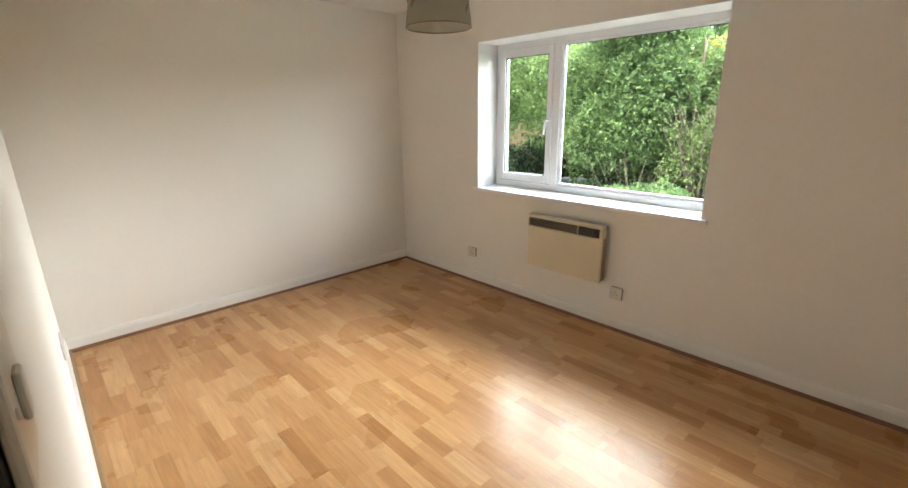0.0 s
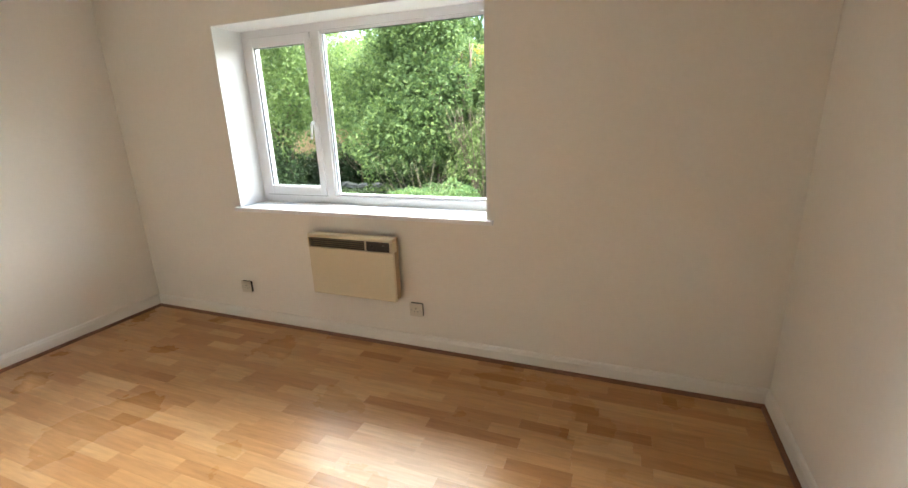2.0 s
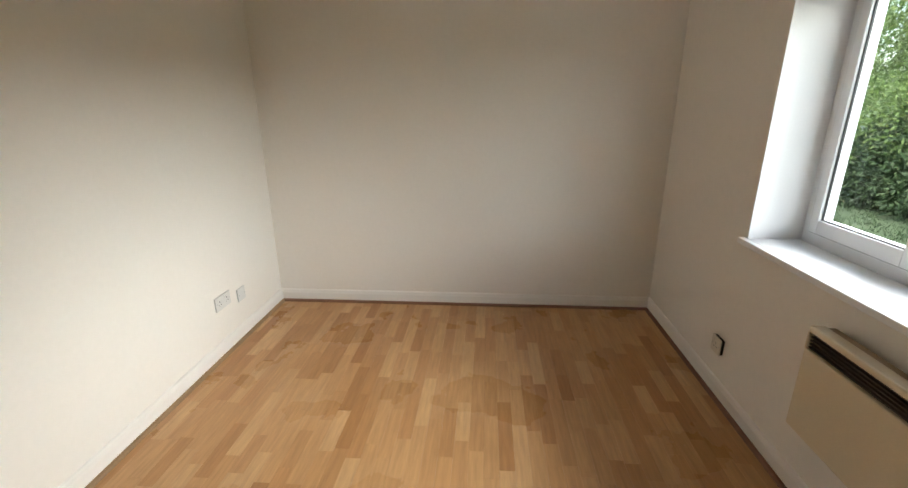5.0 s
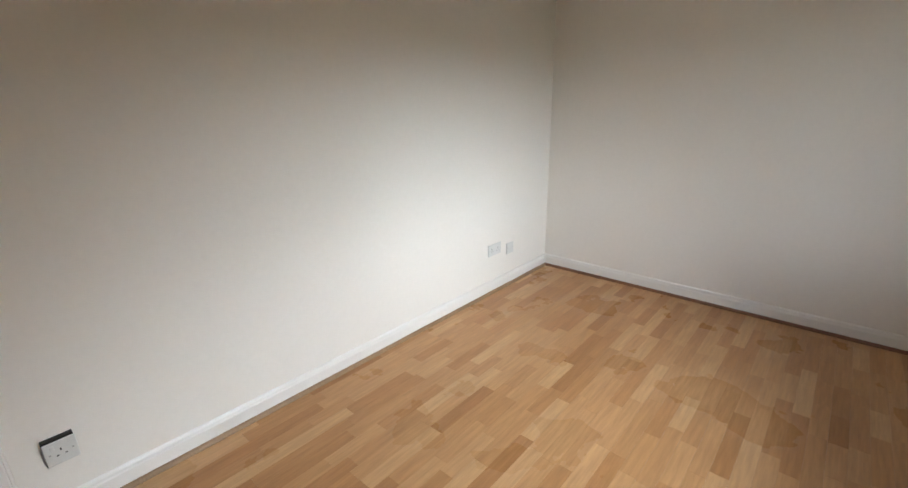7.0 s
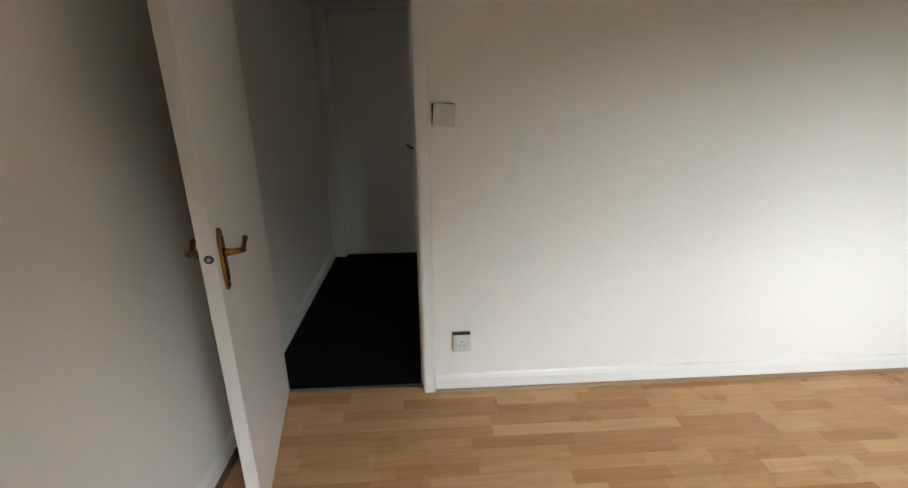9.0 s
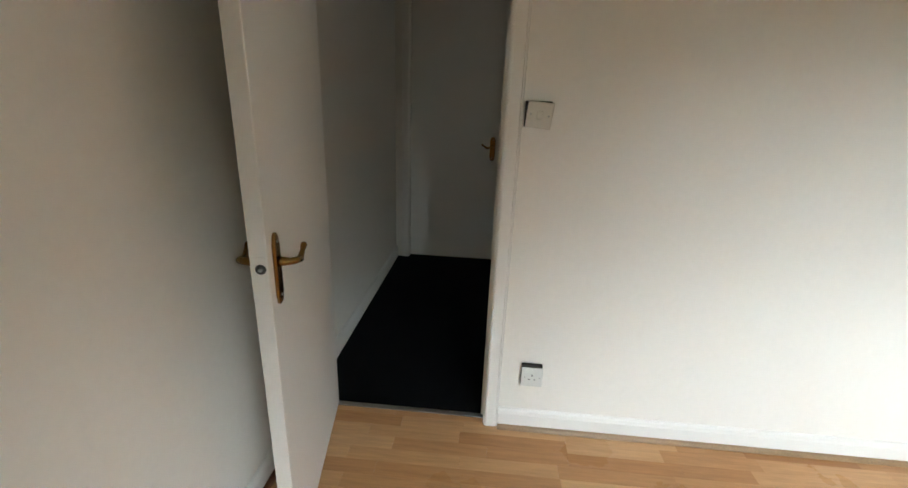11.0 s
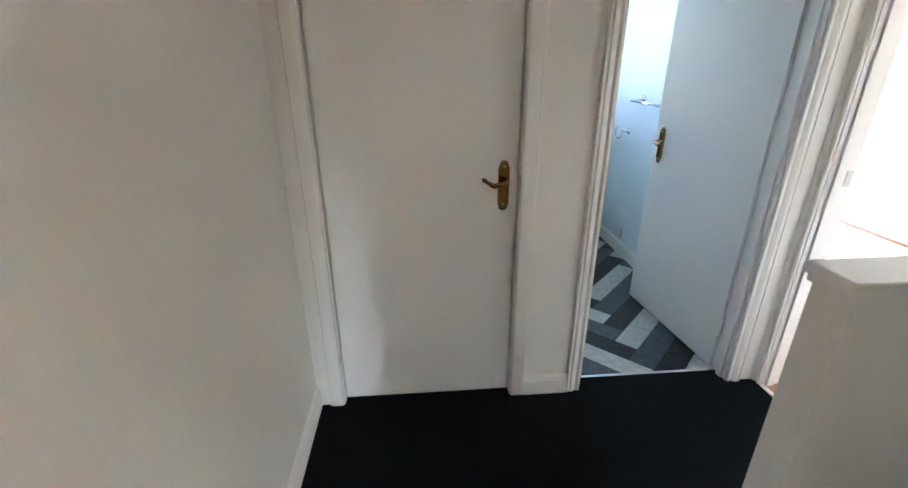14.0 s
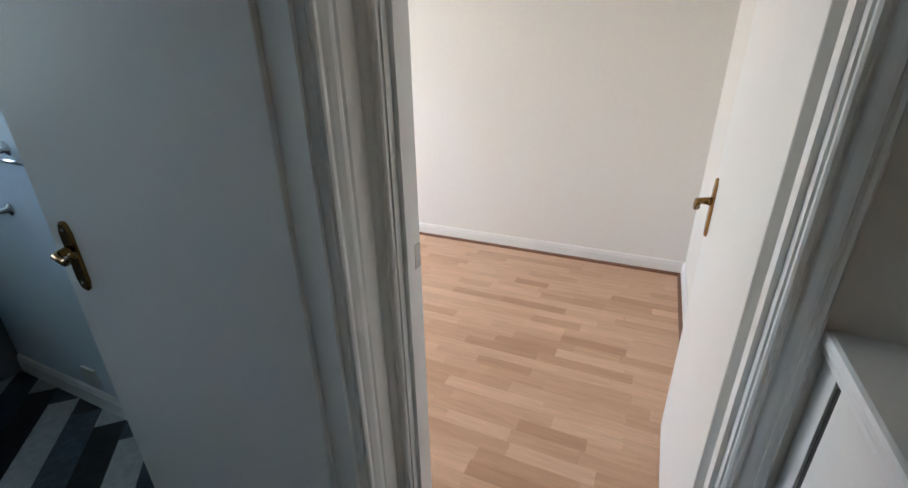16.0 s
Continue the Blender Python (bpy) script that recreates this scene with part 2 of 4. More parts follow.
# building helpers
def part(name, bm, mat, parent=None, label=""):
    me = bpy.data.meshes.new(name)
    bm.to_mesh(me)
    bm.free()
    me.materials.append(mat)
    ob = new(name, me)
    if parent is not None:
        ob.parent = parent
    if label:
        ob["label"] = label
    return ob


def root(name, m=None):
    ob = new(name)
    ob.empty_display_size = 0.1
    if m is not None:
        ob.matrix_world = m
    return ob


def box(bm, x0, x1, y0, y1, z0, z1, bevel=0.0, seg=2):
    r = bmesh.ops.create_cube(bm, size=1)
    for v in r["verts"]:
        v.co = ((x0 + x1) / 2 + v.co.x * (x1 - x0), (y0 + y1) / 2 + v.co.y * (y1 - y0), (z0 + z1) / 2 + v.co.z * (z1 - z0))
    if bevel:
        edges = list({e for v in r["verts"] for e in v.link_edges})
        bmesh.ops.bevel(bm, geom=edges, offset=bevel, segments=seg, affect="EDGES", profile=0.5)
    return bm


def boxes(*rows, bevel=0.0):
    bm = bmesh.new()
    for r in rows:
        box(bm, *r, bevel=bevel)
    return bm


def rod(bm, points, radii, sides=10):
    """A closed tube through the points, with a radius at each."""
    rings = []
    pts = [Vector(p) for p in points]
    for k, p in enumerate(pts):
        d = (pts[min(k + 1, len(pts) - 1)] - pts[max(k - 1, 0)]).normalized()
        a = d.orthogonal().normalized() if abs(d.z) > 0.9 else d.cross(Vector((0, 0, 1))).normalized()
        b = d.cross(a)
        r = radii[k] if isinstance(radii, (list, tuple)) else radii
        rings.append([bm.verts.new(p + (a * math.cos(2 * math.pi * i / sides) + b * math.sin(2 * math.pi * i / sides)) * r) for i in range(sides)])
    for u, v in zip(rings, rings[1:]):
        for i in range(sides):
            f = bm.faces.new((u[i], u[(i + 1) % sides], v[(i + 1) % sides], v[i]))
            f.smooth = True
    bm.faces.new(rings[0][::-1]), bm.faces.new(rings[-1])
    bmesh.ops.recalc_face_normals(bm, faces=bm.faces)
    return bm


def lathe(bm, profile, centre=(0, 0, 0), sides=28):
    rings = []
    for r, z in profile:
        rings.append([bm.verts.new((centre[0] + r * math.cos(2 * math.pi * i / sides), centre[1] + r * math.sin(2 * math.pi * i / sides), centre[2] + z)) for i in range(sides)])
    for u, v in zip(rings, rings[1:]):
        for i in range(sides):
            f = bm.faces.new((u[i], u[(i + 1) % sides], v[(i + 1) % sides], v[i]))
            f.smooth = True
    return bm


def extrude_profile(profile, place, length):
    """A moulding: profile of (u, v) pairs, swept over a length s; place(u, v, s) gives the point."""
    bm = bmesh.new()
    a = [bm.verts.new(place(u, v, 0)) for u, v in profile]
    b = [bm.verts.new(place(u, v, length)) for u, v in profile]
    n = len(profile)
    for i in range(n):
        bm.faces.new((a[i], a[(i + 1) % n], b[(i + 1) % n], b[i]))
    bm.faces.new(a[::-1]), bm.faces.new(b)
    bmesh.ops.recalc_face_normals(bm, faces=bm.faces)
    return bm


ARCH = ((0, 0), (0, 0.009), (0.004, 0.012), (0.010, 0.012), (0.014, 0.007), (0.019, 0.006), (0.024, 0.010), (0.034, 0.0155), (0.040, 0.017), (0.044, 0.013), (0.049, 0.013), (0.054, 0.017), (0.058, 0.014), (0.058, 0))
PLAIN = ((0, 0), (0, 0.010), (0.004, 0.014), (0.012, 0.016), (0.046, 0.016), (0.050, 0.012), (0.052, 0.015), (0.056, 0.013), (0.058, 0.009), (0.058, 0))
SKIRT = ((0, 0), (0.015, 0), (0.015, 0.068), (0.012, 0.076), (0.011, 0.084), (0.007, 0.091), (0, 0.094))
QUAD = ((0, 0), (0.018, 0), (0.017, 0.007), (0.012, 0.014), (0.0, 0.018))


def structure(name, bm, mat, label):
    return tagged(part(name, bm, mat), label, kind="structure")


# the rooms: walls, floors' beds and the ceiling
H, X1, XL, Y1 = 2.31, 4.15, 4.172, 2.758
WX0, WX1, WZ0, WZ1 = 1.02, 2.762, 0.845, 1.962
wall_west = structure("wall_west", boxes((-0.12, 0, -0.1, Y1, -0.1, H)), WALL, "plain cream painted bedroom wall above a low skirting")
wall_north = structure("wall_north", boxes((-0.12, WX0, Y1, 3.10, -0.1, H), (WX1, 4.29, Y1, 3.10, -0.1, H), (WX0, WX1, Y1, 3.10, -0.1, WZ0 - 0.03), (WX0, WX1, Y1, 3.10, WZ1, H)), WALL, "cream painted wall around the wide bedroom window")
wall_east = structure("wall_east", boxes((X1, 4.29, -0.1, Y1, -0.1, H), (XL, 4.29, -4.4, -0.1, -0.1, H)), WALL, "cream painted wall running on from bedroom into landing")
DX0, DX1 = 3.374, 4.062
wall_south = structure("wall_south", boxes((0, DX0 - 0.03, -0.1, 0, -0.1, H), (DX1 + 0.03, X1, -0.1, 0, -0.1, H), (DX0 - 0.03, DX1 + 0.03, -0.1, 0, 2.03, H)), WALL, "cream painted wall with the bedroom doorway")
CX0, CX1, BX0, BX1 = 3.352, 4.058, 2.352, 3.035
wall_end = structure("wall_end", boxes((2.21, BX0 - 0.02, -2.06, -1.96, -0.1, H), (BX1 + 0.02, CX0 - 0.02, -2.06, -1.96, -0.1, H), (CX1 + 0.02, XL, -2.06, -1.96, -0.1, H),
                       (BX0 - 0.02, BX1 + 0.02, -2.06, -1.96, 2.02, H), (CX0 - 0.02, CX1 + 0.02, -2.06, -1.96, 2.02, H), (CX0 - 0.02, CX1 + 0.02, -2.10, -2.062, -0.1, H)), WALL, "cream painted landing wall with cupboard and bathroom doorways")
RY0, RY1 = -1.915, -1.238
wall_front_room = structure("wall_front_room", boxes((2.11, 2.21, -5.6, RY0 - 0.02, -0.1, H), (2.11, 2.21, RY1 + 0.02, -0.1, -0.1, H), (2.11, 2.21, RY0 - 0.02, RY1 + 0.02, 2.02, H)), WALL, "cream painted wall with the front room doorway")
structure("wall_front_north", boxes((-0.17, 2.11, -1.15, -1.05, -0.1, H)), WALL, "white painted wall behind the open front room door")
structure("wall_front_west", boxes((-0.17, -0.05, -5.6, -1.15, -0.1, H)), WALL, "bright white painted wall of the front room")
structure("wall_front_south", boxes((-0.17, 0.3, -5.8, -5.6, -0.1, H), (1.7, 2.21, -5.8, -5.6, -0.1, H), (2.21, 2.55, -4.5, -4.3, -0.1, H), (3.25, 4.27, -4.5, -4.3, -0.1, H), (0.3, 1.7, -5.8, -5.6, -0.1, 0.9), (0.3, 1.7, -5.8, -5.6, 2.0, H),
          (2.55, 3.25, -4.5, -4.3, -0.1, 1.2), (2.55, 3.25, -4.5, -4.3, 2.0, H)), WALL, "painted outside wall with two windows")
structure("wall_bath_lining", boxes((2.212, 2.222, -4.3, -2.062, 0, H), (2.222, 3.75, -4.298, -4.29, 0, 1.2), (2.222, 2.55, -4.298, -4.29, 1.2, H), (3.25, 3.75, -4.298, -4.29, 1.2, H), (2.55, 3.25, -4.298, -4.29, 2.0, H)), BATHWALL, "pale blue painted bathroom wall")
structure("wall_bath_east", boxes((3.75, 3.85, -4.3, -2.10, -0.1, H)), BATHWALL, "pale blue painted bathroom wall opposite the door")
structure("wall_stair_west", boxes((-0.12, -0.02, -1.05, -0.1, -0.1, H)), WALL, "plain painted wall closing the stair")
ceiling = structure("ceiling", boxes((-0.2, 4.3, -5.8, 3.1, H, H + 0.1)), CEIL, "white painted ceiling")
structure("floor_landing", boxes((0.0, XL, -2.035, -0.045, -0.1, -0.003)), CARPET, "charcoal black cut-pile carpet on the landing")
floor = structure("floor", boxes((0.0, X1, -0.043, Y1, -0.1, -0.005)), SUBFLOOR, "beech-strip laminate floor of the bedroom")
floor_bath = structure("floor_bathroom", boxes((2.21, 3.75, -4.3, -2.037, -0.1, -0.005)), SUBFLOOR, "grey herringbone wood-look vinyl floor of the bathroom")
floor_front = structure("floor_front_room", boxes((-0.05, 2.207, -5.6, -1.15, -0.1, -0.005)), SUBFLOOR, "pale beech-strip laminate floor of the front room")


def skirting(name, rows, mat, profile, label, z=0.0):
    """Runs of moulding; each row: start x, y, end x, y, and the way it stands out from its wall."""
    r = root(name)
    tagged(r, label, kind="structure")
    for x0, y0, x1, y1, nx, ny in rows:
        d = Vector((x1 - x0, y1 - y0, 0))
        n = d.length
        d.normalize()
        part("moulding", extrude_profile(profile, lambda u, v, s: (x0 + nx * u + d.x * s, y0 + ny * u + d.y * s, z + v), n), mat, r)
    return r


skirting("baseboard_bedroom", ((0, 0.0, 0, Y1, 1, 0), (0.0, Y1, X1, Y1, 0, -1), (X1, Y1, X1, 0, -1, 0), (0, 0, 3.312, 0, 0, 1)), GLOSS, SKIRT, "low white painted skirting board in the bedroom")
skirting("trim_beading", ((0.015, 0.015, 0.015, Y1 - 0.015, 1, 0), (0.015, Y1 - 0.015, X1 - 0.015, Y1 - 0.015, 0, -1), (X1 - 0.015, Y1 - 0.015, X1 - 0.015, 0.02, -1, 0)), BEADING, QUAD, "dark brown wooden beading along the laminate edge", -0.001)
skirting("trim_beading_door_wall", ((0.015, 0.015, 3.312, 0.015, 0, 1),), OAKBEAD, QUAD, "pale brown wooden beading along the laminate edge", -0.001)
skirting("trim_beading_front_room", ((-0.035, -4.6, -0.035, -1.165, 1, 0), (-0.035, -1.165, 2.11, -1.165, 0, -1)), BEADING, QUAD, "brown wooden beading along the front room floor", -0.001)
skirting("baseboard_landing", ((XL, -0.1, XL, -1.96, -1, 0), (3.296, -1.96, 3.094, -1.96, 0, 1), (2.21, -1.05, 2.21, -0.1, 1, 0), (2.222, -0.1, 3.31, -0.1, 0, -1)), GLOSS, SKIRT, "white painted skirting board on the landing", -0.003)
skirting("baseboard_front_room", ((-0.05, -5.6, -0.05, -1.15, 1, 0), (-0.05, -1.15, 2.11, -1.15, 0, -1)), GLOSS, SKIRT, "white painted skirting board in the front room")
skirting("baseboard_bathroom", ((2.222, -2.07, 2.222, -4.29, 1, 0),), GLOSS, SKIRT, "white painted skirting board in the bathroom")


def door_trim(name, m, w, h, depth, front, back, label, strip=None, arch=ARCH, stop=None):
    """Lining, stops and moulded architraves of an opening that runs along local x from 0 to w, its front face at local y 0."""
    r = root(name, m)
    tagged(r, label, kind="structure")
    t = 0.018
    part("jamb", boxes((-t, 0, -depth, 0, 0, h)), GLOSS, r)
    part("jamb", boxes((w, w + t, -depth, 0, 0, h)), GLOSS, r)
    part("head_lining", boxes((-t, w + t, -depth, 0, h, h + t)), GLOSS, r)
    if stop:
        part("door_stop", boxes((0, 0.010, stop[0], stop[1], 0, h)), GLOSS, r)
        part("door_stop", boxes((w - 0.012, w, stop[0], stop[1], 0, h)), GLOSS, r)
        part("door_stop", boxes((0.012, w - 0.012, stop[0], stop[1], h - 0.012, h)), GLOSS, r)
    e = 0.004
    for used, y, s in ((front, 0.0, 1), (back, -depth, -1)):
        if not used:
            continue
        part("architrave", extrude_profile(arch, lambda u, v, k: (-e - u, y + s * v, k), h + e), GLOSS, r)
        if used > 1:
            part("architrave", extrude_profile(arch, lambda u, v, k: (w + e + u, y + s * v, k), h + e), GLOSS, r)
        part("architrave_head", extrude_profile(arch, lambda u, v, k: (-e - 0.058 + k, y + s * v, h + e + u), w + 2 * e + 0.116), GLOSS, r)
    if strip:
        part("threshold_strip", boxes((0, w, strip[0], strip[1], -0.003, 0.004), bevel=0.0015), strip[2], r, strip[3])
    return r


door_trim("trim_bedroom_door", pose(DX0, 0, 0), DX1 - DX0, 1.998, 0.1, 2, 2, "white moulded architrave round the bedroom doorway", (-0.055, -0.03, STEEL, "dark metal carpet bar"), PLAIN, (-0.085, -0.048))
door_trim("trim_cupboard_door", pose(CX0, -1.96, 0), CX1 - CX0, 1.992, 0.1, 2, 0, "white moulded architrave round the cupboard door", arch=PLAIN)
door_trim("trim_bathroom_door", pose(BX0, -1.96, 0), BX1 - BX0, 1.995, 0.1, 2, 0, "white moulded architrave round the bathroom doorway", (-0.082, -0.068, CHROME, "bright metal threshold strip"), stop=(-0.052, -0.02))
door_trim("trim_front_room_door", pose(2.21, RY1, 0, 0, 0, -90), RY1 - RY0, 1.995, 0.1, 2, 0, "white moulded architrave round the front room doorway", (-0.014, 0.006, GLOSS, "pale threshold strip"), stop=(-0.052, -0.02))


for trim_name, x0, x1, y0, y1 in (("trim_cupboard_door", -0.010, -0.0005, -0.012, 0.0035), ("trim_front_room_door", RY1 - RY0 - 0.0025, RY1 - RY0 - 0.0002, -0.096, -0.070)):
    part("strike_plate", boxes((x0, x1, y0, y1, 0.915, 0.975)), STEEL, bpy.data.objects[trim_name], "dull steel strike plate")


# door furniture and doors
def handle(parent, x, y, side, way, z=0.955, keyhole=False):
    """Brass lever on a long rounded plate; side +1 stands out towards local +y, way is the lever's direction along x."""
    bm = bmesh.new()
    # a long plate with shouldered, rounded ends
    half = [(0.0205, 0.0), (0.0205, 0.066), (0.0198, 0.070), (0.0165, 0.073)]
    half += [(0.0165 * math.cos(k * math.pi / 12), 0.076 + 0.017 * math.sin(k * math.pi / 12)) for k in range(6)] + [(0.0, 0.093)]
    quarter = half[1:]
    outline = [(0.0205, 0.0)] + quarter + [(-px, pz) for px, pz in quarter[-2::-1]] + [(-0.0205, 0.0)] + [(-px, -pz) for px, pz in quarter] + [(px, -pz) for px, pz in quarter[-2::-1]]
    ring = [(x + px, z - 0.02 + pz) for px, pz in outline]
    n = len(ring)
    low = [bm.verts.new((px, y, pz)) for px, pz in ring]
    mid = [bm.verts.new((px, y + side * 0.005, pz)) for px, pz in ring]
    top = [bm.verts.new((x + (px - x) * 0.82, y + side * 0.008, z - 0.02 + (pz - z + 0.02) * 0.93)) for px, pz in ring]
    for u, v in ((low, mid), (mid, top)):
        for k in range(n):
            bm.faces.new((u[k], u[(k + 1) % n], v[(k + 1) % n], v[k]))
    bm.faces.new(top), bm.faces.new(low[::-1])
    bmesh.ops.recalc_face_normals(bm, faces=bm.faces)
    plate = part("handle_plate", bm, BRASS, parent, "aged brass backplate")
    s = side
    bm = bmesh.new()
    rod(bm, [(x, y + s * 0.006, z), (x, y + s * 0.016, z), (x, y + s * 0.034, z), (x + way * 0.006, y + s * 0.044, z), (x + way * 0.026, y + s * 0.047, z - 0.005), (x + way * 0.042, y + s * 0.047, z - 0.009),
             (x + way * 0.052, y + s * 0.048, z - 0.004), (x + way * 0.066, y + s * 0.049, z + 0.006), (x + way * 0.076, y + s * 0.049, z + 0.013), (x + way * 0.082, y + s * 0.049, z + 0.015), (x + way * 0.086, y + s * 0.049, z + 0.014)],
        [0.014, 0.012, 0.009, 0.0090, 0.0085, 0.0100, 0.0078, 0.0060, 0.0080, 0.0088, 0.005], 12)
    part("lever", bm, BRASS, plate)
    bm = bmesh.new()
    for dz in (0.052, -0.088):
        rod(bm, [(x, y + s * 0.006, z + dz), (x, y + s * 0.0095, z + dz)], 0.0042, 8)
    part("screw", bm, STEEL, plate)


def door_leaf(name, m, w, hx, way, label, h=1.978, both=True, lock_end=None, heel=0.0):
    """A flush painted door along local x from 0 to w; the face seen is at local y 0, the thickness goes to -y."""
    r = root(name, m)
    tagged(r, label, kind="structure")
    part("slab", boxes((-heel, w, -0.042, 0, 0.008, h), bevel=0.0025), DOORPAINT, r)
    handle(r, hx, 0.0, 1, way)
    if both:
        handle(r, hx, -0.042, -1, way)
    if lock_end is not None:
        x = lock_end
        d = 1 if x > w / 2 else -1
        part("latch_plate", boxes((x - 0.001, x + 0.0012, -0.029, -0.007, 0.905, 0.985), bevel=0.0004), GLOSS, r, "painted-over latch plate")
        bm = bmesh.new()
        rod(bm, [(x, -0.018, 0.955), (x + d * 0.0018, -0.018, 0.955)], [0.0125, 0.0125], 16)
        part("latch_hole", bm, HOLE, r, "dark worn latch hole")
        bm = bmesh.new()
        rod(bm, [(x, -0.018, 0.955), (x + d * 0.004, -0.018, 0.955), (x + d * 0.009, -0.0165, 0.955)], [0.0055, 0.0055, 0.004], 12)
        part("latch", bm, STEEL, r)
    for z in (0.22, 1.75):
        bm = bmesh.new()
        hxp = w if hx < w / 2 else 0.0
        rod(bm, [(hxp + (0.004 if hxp else -0.004), -0.004, z - 0.04), (hxp + (0.004 if hxp else -0.004), -0.004, z + 0.04)], 0.006, 8)
        part("hinge", bm, GLOSS, r, "painted-over hinge knuckle")
    return r


door_leaf("door_bedroom", pose(4.022, -0.012, 0, 0, 0, 99.6), 0.69, 0.637, -1, "white flush bedroom door standing open with brass lever handles", lock_end=0.69, heel=0.030)
door_leaf("door_cupboard", pose(3.356, -1.985, 0, 0, 0, 0), 0.698, 0.050, 1, "closed white flush cupboard door with brass lever handle", h=1.986, both=False)
door_leaf("door_bathroom", pose(2.367, -2.053, 0, 0, 0, -84.4), 0.71, 0.648, -1, "white flush bathroom door standing open with brass lever handles", lock_end=0.71)
door_leaf("door_front_room", pose(2.125, -1.258, 0, 0, 0, 180), 0.715, 0.660, -1, "white flush front room door folded open against the wall", both=False)


# stair half wall on the landing
r = root("half_wall", pose(2.21, -1.1125, 0))
tagged(r, "low painted stair wall with a white boarded cap", kind="structure")
part("wall_body", boxes((0.080, 0.725, -0.0445, 0.0445, -0.003, 0.968)), WALL, r)
part("end_board", boxes((0.0, 0.057, -0.0445, 0.0445, -0.003, 0.968)), GLOSS, r)
# the gap is filled almost flush with a dark strip as its shade
part("joint_shade_fill", boxes((0.057, 0.080, -0.040, 0.040, -0.003, 0.949)), GAPSHADE, r, "dark filler painted as the shade in the gap between stair wall and end board")
part("cap", boxes((0.0, 0.747, -0.059, 0.059, 0.968, 0.994), bevel=0.008), GLOSS, r, "white painted rounded wooden cap")
part("cap_moulding", boxes((0.0, 0.735, -0.052, 0.052, 0.950, 0.967), bevel=0.004), GLOSS, r)
part("skirting", extrude_profile(SKIRT, lambda u, v, s: (0.725 + u, -0.055 + s, v - 0.003), 0.11), GLOSS, r)


# window
r = root("window_1", pose(0, 0, 0))
tagged(r, "white plastic double-glazed window with one side casement", kind="structure")
FY0, FY1 = 2.985, 3.045
part("window_frame", boxes((WX0, WX0 + 0.05, FY0, FY1, WZ0, WZ1), (WX1 - 0.05, WX1, FY0, FY1, WZ0, WZ1), (WX0 + 0.05, WX1 - 0.05, FY0, FY1, WZ0, WZ0 + 0.05), (WX0 + 0.05, WX1 - 0.05, FY0, FY1, WZ1 - 0.05, WZ1), (1.572, 1.632, FY0, FY1, WZ0 + 0.05, WZ1 - 0.05)), UPVC, r)
part("glazing_bead", boxes((1.632, 1.646, FY0 + 0.012, FY1 - 0.01, WZ0 + 0.05, WZ1 - 0.05), (WX1 - 0.064, WX1 - 0.05, FY0 + 0.012, FY1 - 0.01, WZ0 + 0.05, WZ1 - 0.05), (1.646, WX1 - 0.064, FY0 + 0.012, FY1 - 0.01, WZ0 + 0.05, WZ0 + 0.066), (1.646, WX1 - 0.064, FY0 + 0.012, FY1 - 0.01, WZ1 - 0.066, WZ1 - 0.05)), UPVC, r)
part("gasket", boxes((1.6455, 1.650, FY0 + 0.02, FY0 + 0.03, WZ0 + 0.066, WZ1 - 0.066), (WX1 - 0.068, WX1 - 0.0645, FY0 + 0.02, FY0 + 0.03, WZ0 + 0.066, WZ1 - 0.066), (1.65, WX1 - 0.068, FY0 + 0.02, FY0 + 0.03, WZ1 - 0.070, WZ1 - 0.0665)), GASKET, r)
SX0, SX1, SZ0, SZ1 = 1.072, 1.570, 0.898, 1.909
sash = part("sash", boxes((SX0, SX0 + 0.046, FY0 - 0.012, FY1 - 0.012, SZ0, SZ1), (SX1 - 0.042, SX1, FY0 - 0.012, FY1 - 0.012, SZ0, SZ1), (SX0 + 0.046, SX1 - 0.042, FY0 - 0.012, FY1 - 0.012, SZ0, SZ0 + 0.060), (SX0 + 0.046, SX1 - 0.042, FY0 - 0.012, FY1 - 0.012, SZ1 - 0.060, SZ1), bevel=0.003), UPVC, r)
part("gasket", boxes((SX0 + 0.046, SX0 + 0.051, FY0, FY0 + 0.008, SZ0 + 0.06, SZ1 - 0.06), (SX1 - 0.047, SX1 - 0.042, FY0, FY0 + 0.008, SZ0 + 0.06, SZ1 - 0.06), (SX0 + 0.051, SX1 - 0.047, FY0, FY0 + 0.008, SZ1 - 0.065, SZ1 - 0.06), (SX0 + 0.051, SX1 - 0.047, FY0, FY0 + 0.008, SZ0 + 0.06, SZ0 + 0.064)), GASKET, sash)
# thin strips in gasket black, put in as the shadow line along the sash
part("seal_shadow", boxes((SX0 - 0.003, SX1 + 0.002, FY0 - 0.004, FY0 + 0.02, SZ0 - 0.003, SZ0 - 0.0005), (SX0 - 0.003, SX0 - 0.0005, FY0 - 0.004, FY0 + 0.02, SZ0, SZ1)), GASKET, sash)
for x0, x1, z0, z1 in ((SX0 + 0.046, SX1 - 0.042, SZ0 + 0.06, SZ1 - 0.06), (1.646, WX1 - 0.064, WZ0 + 0.066, WZ1 - 0.066)):
    pane = part("pane", boxes((x0, x1, FY0 + 0.016, FY0 + 0.020, z0, z1)), GLASS, r, "clear double-glazed pane")
    pane.visible_shadow = False
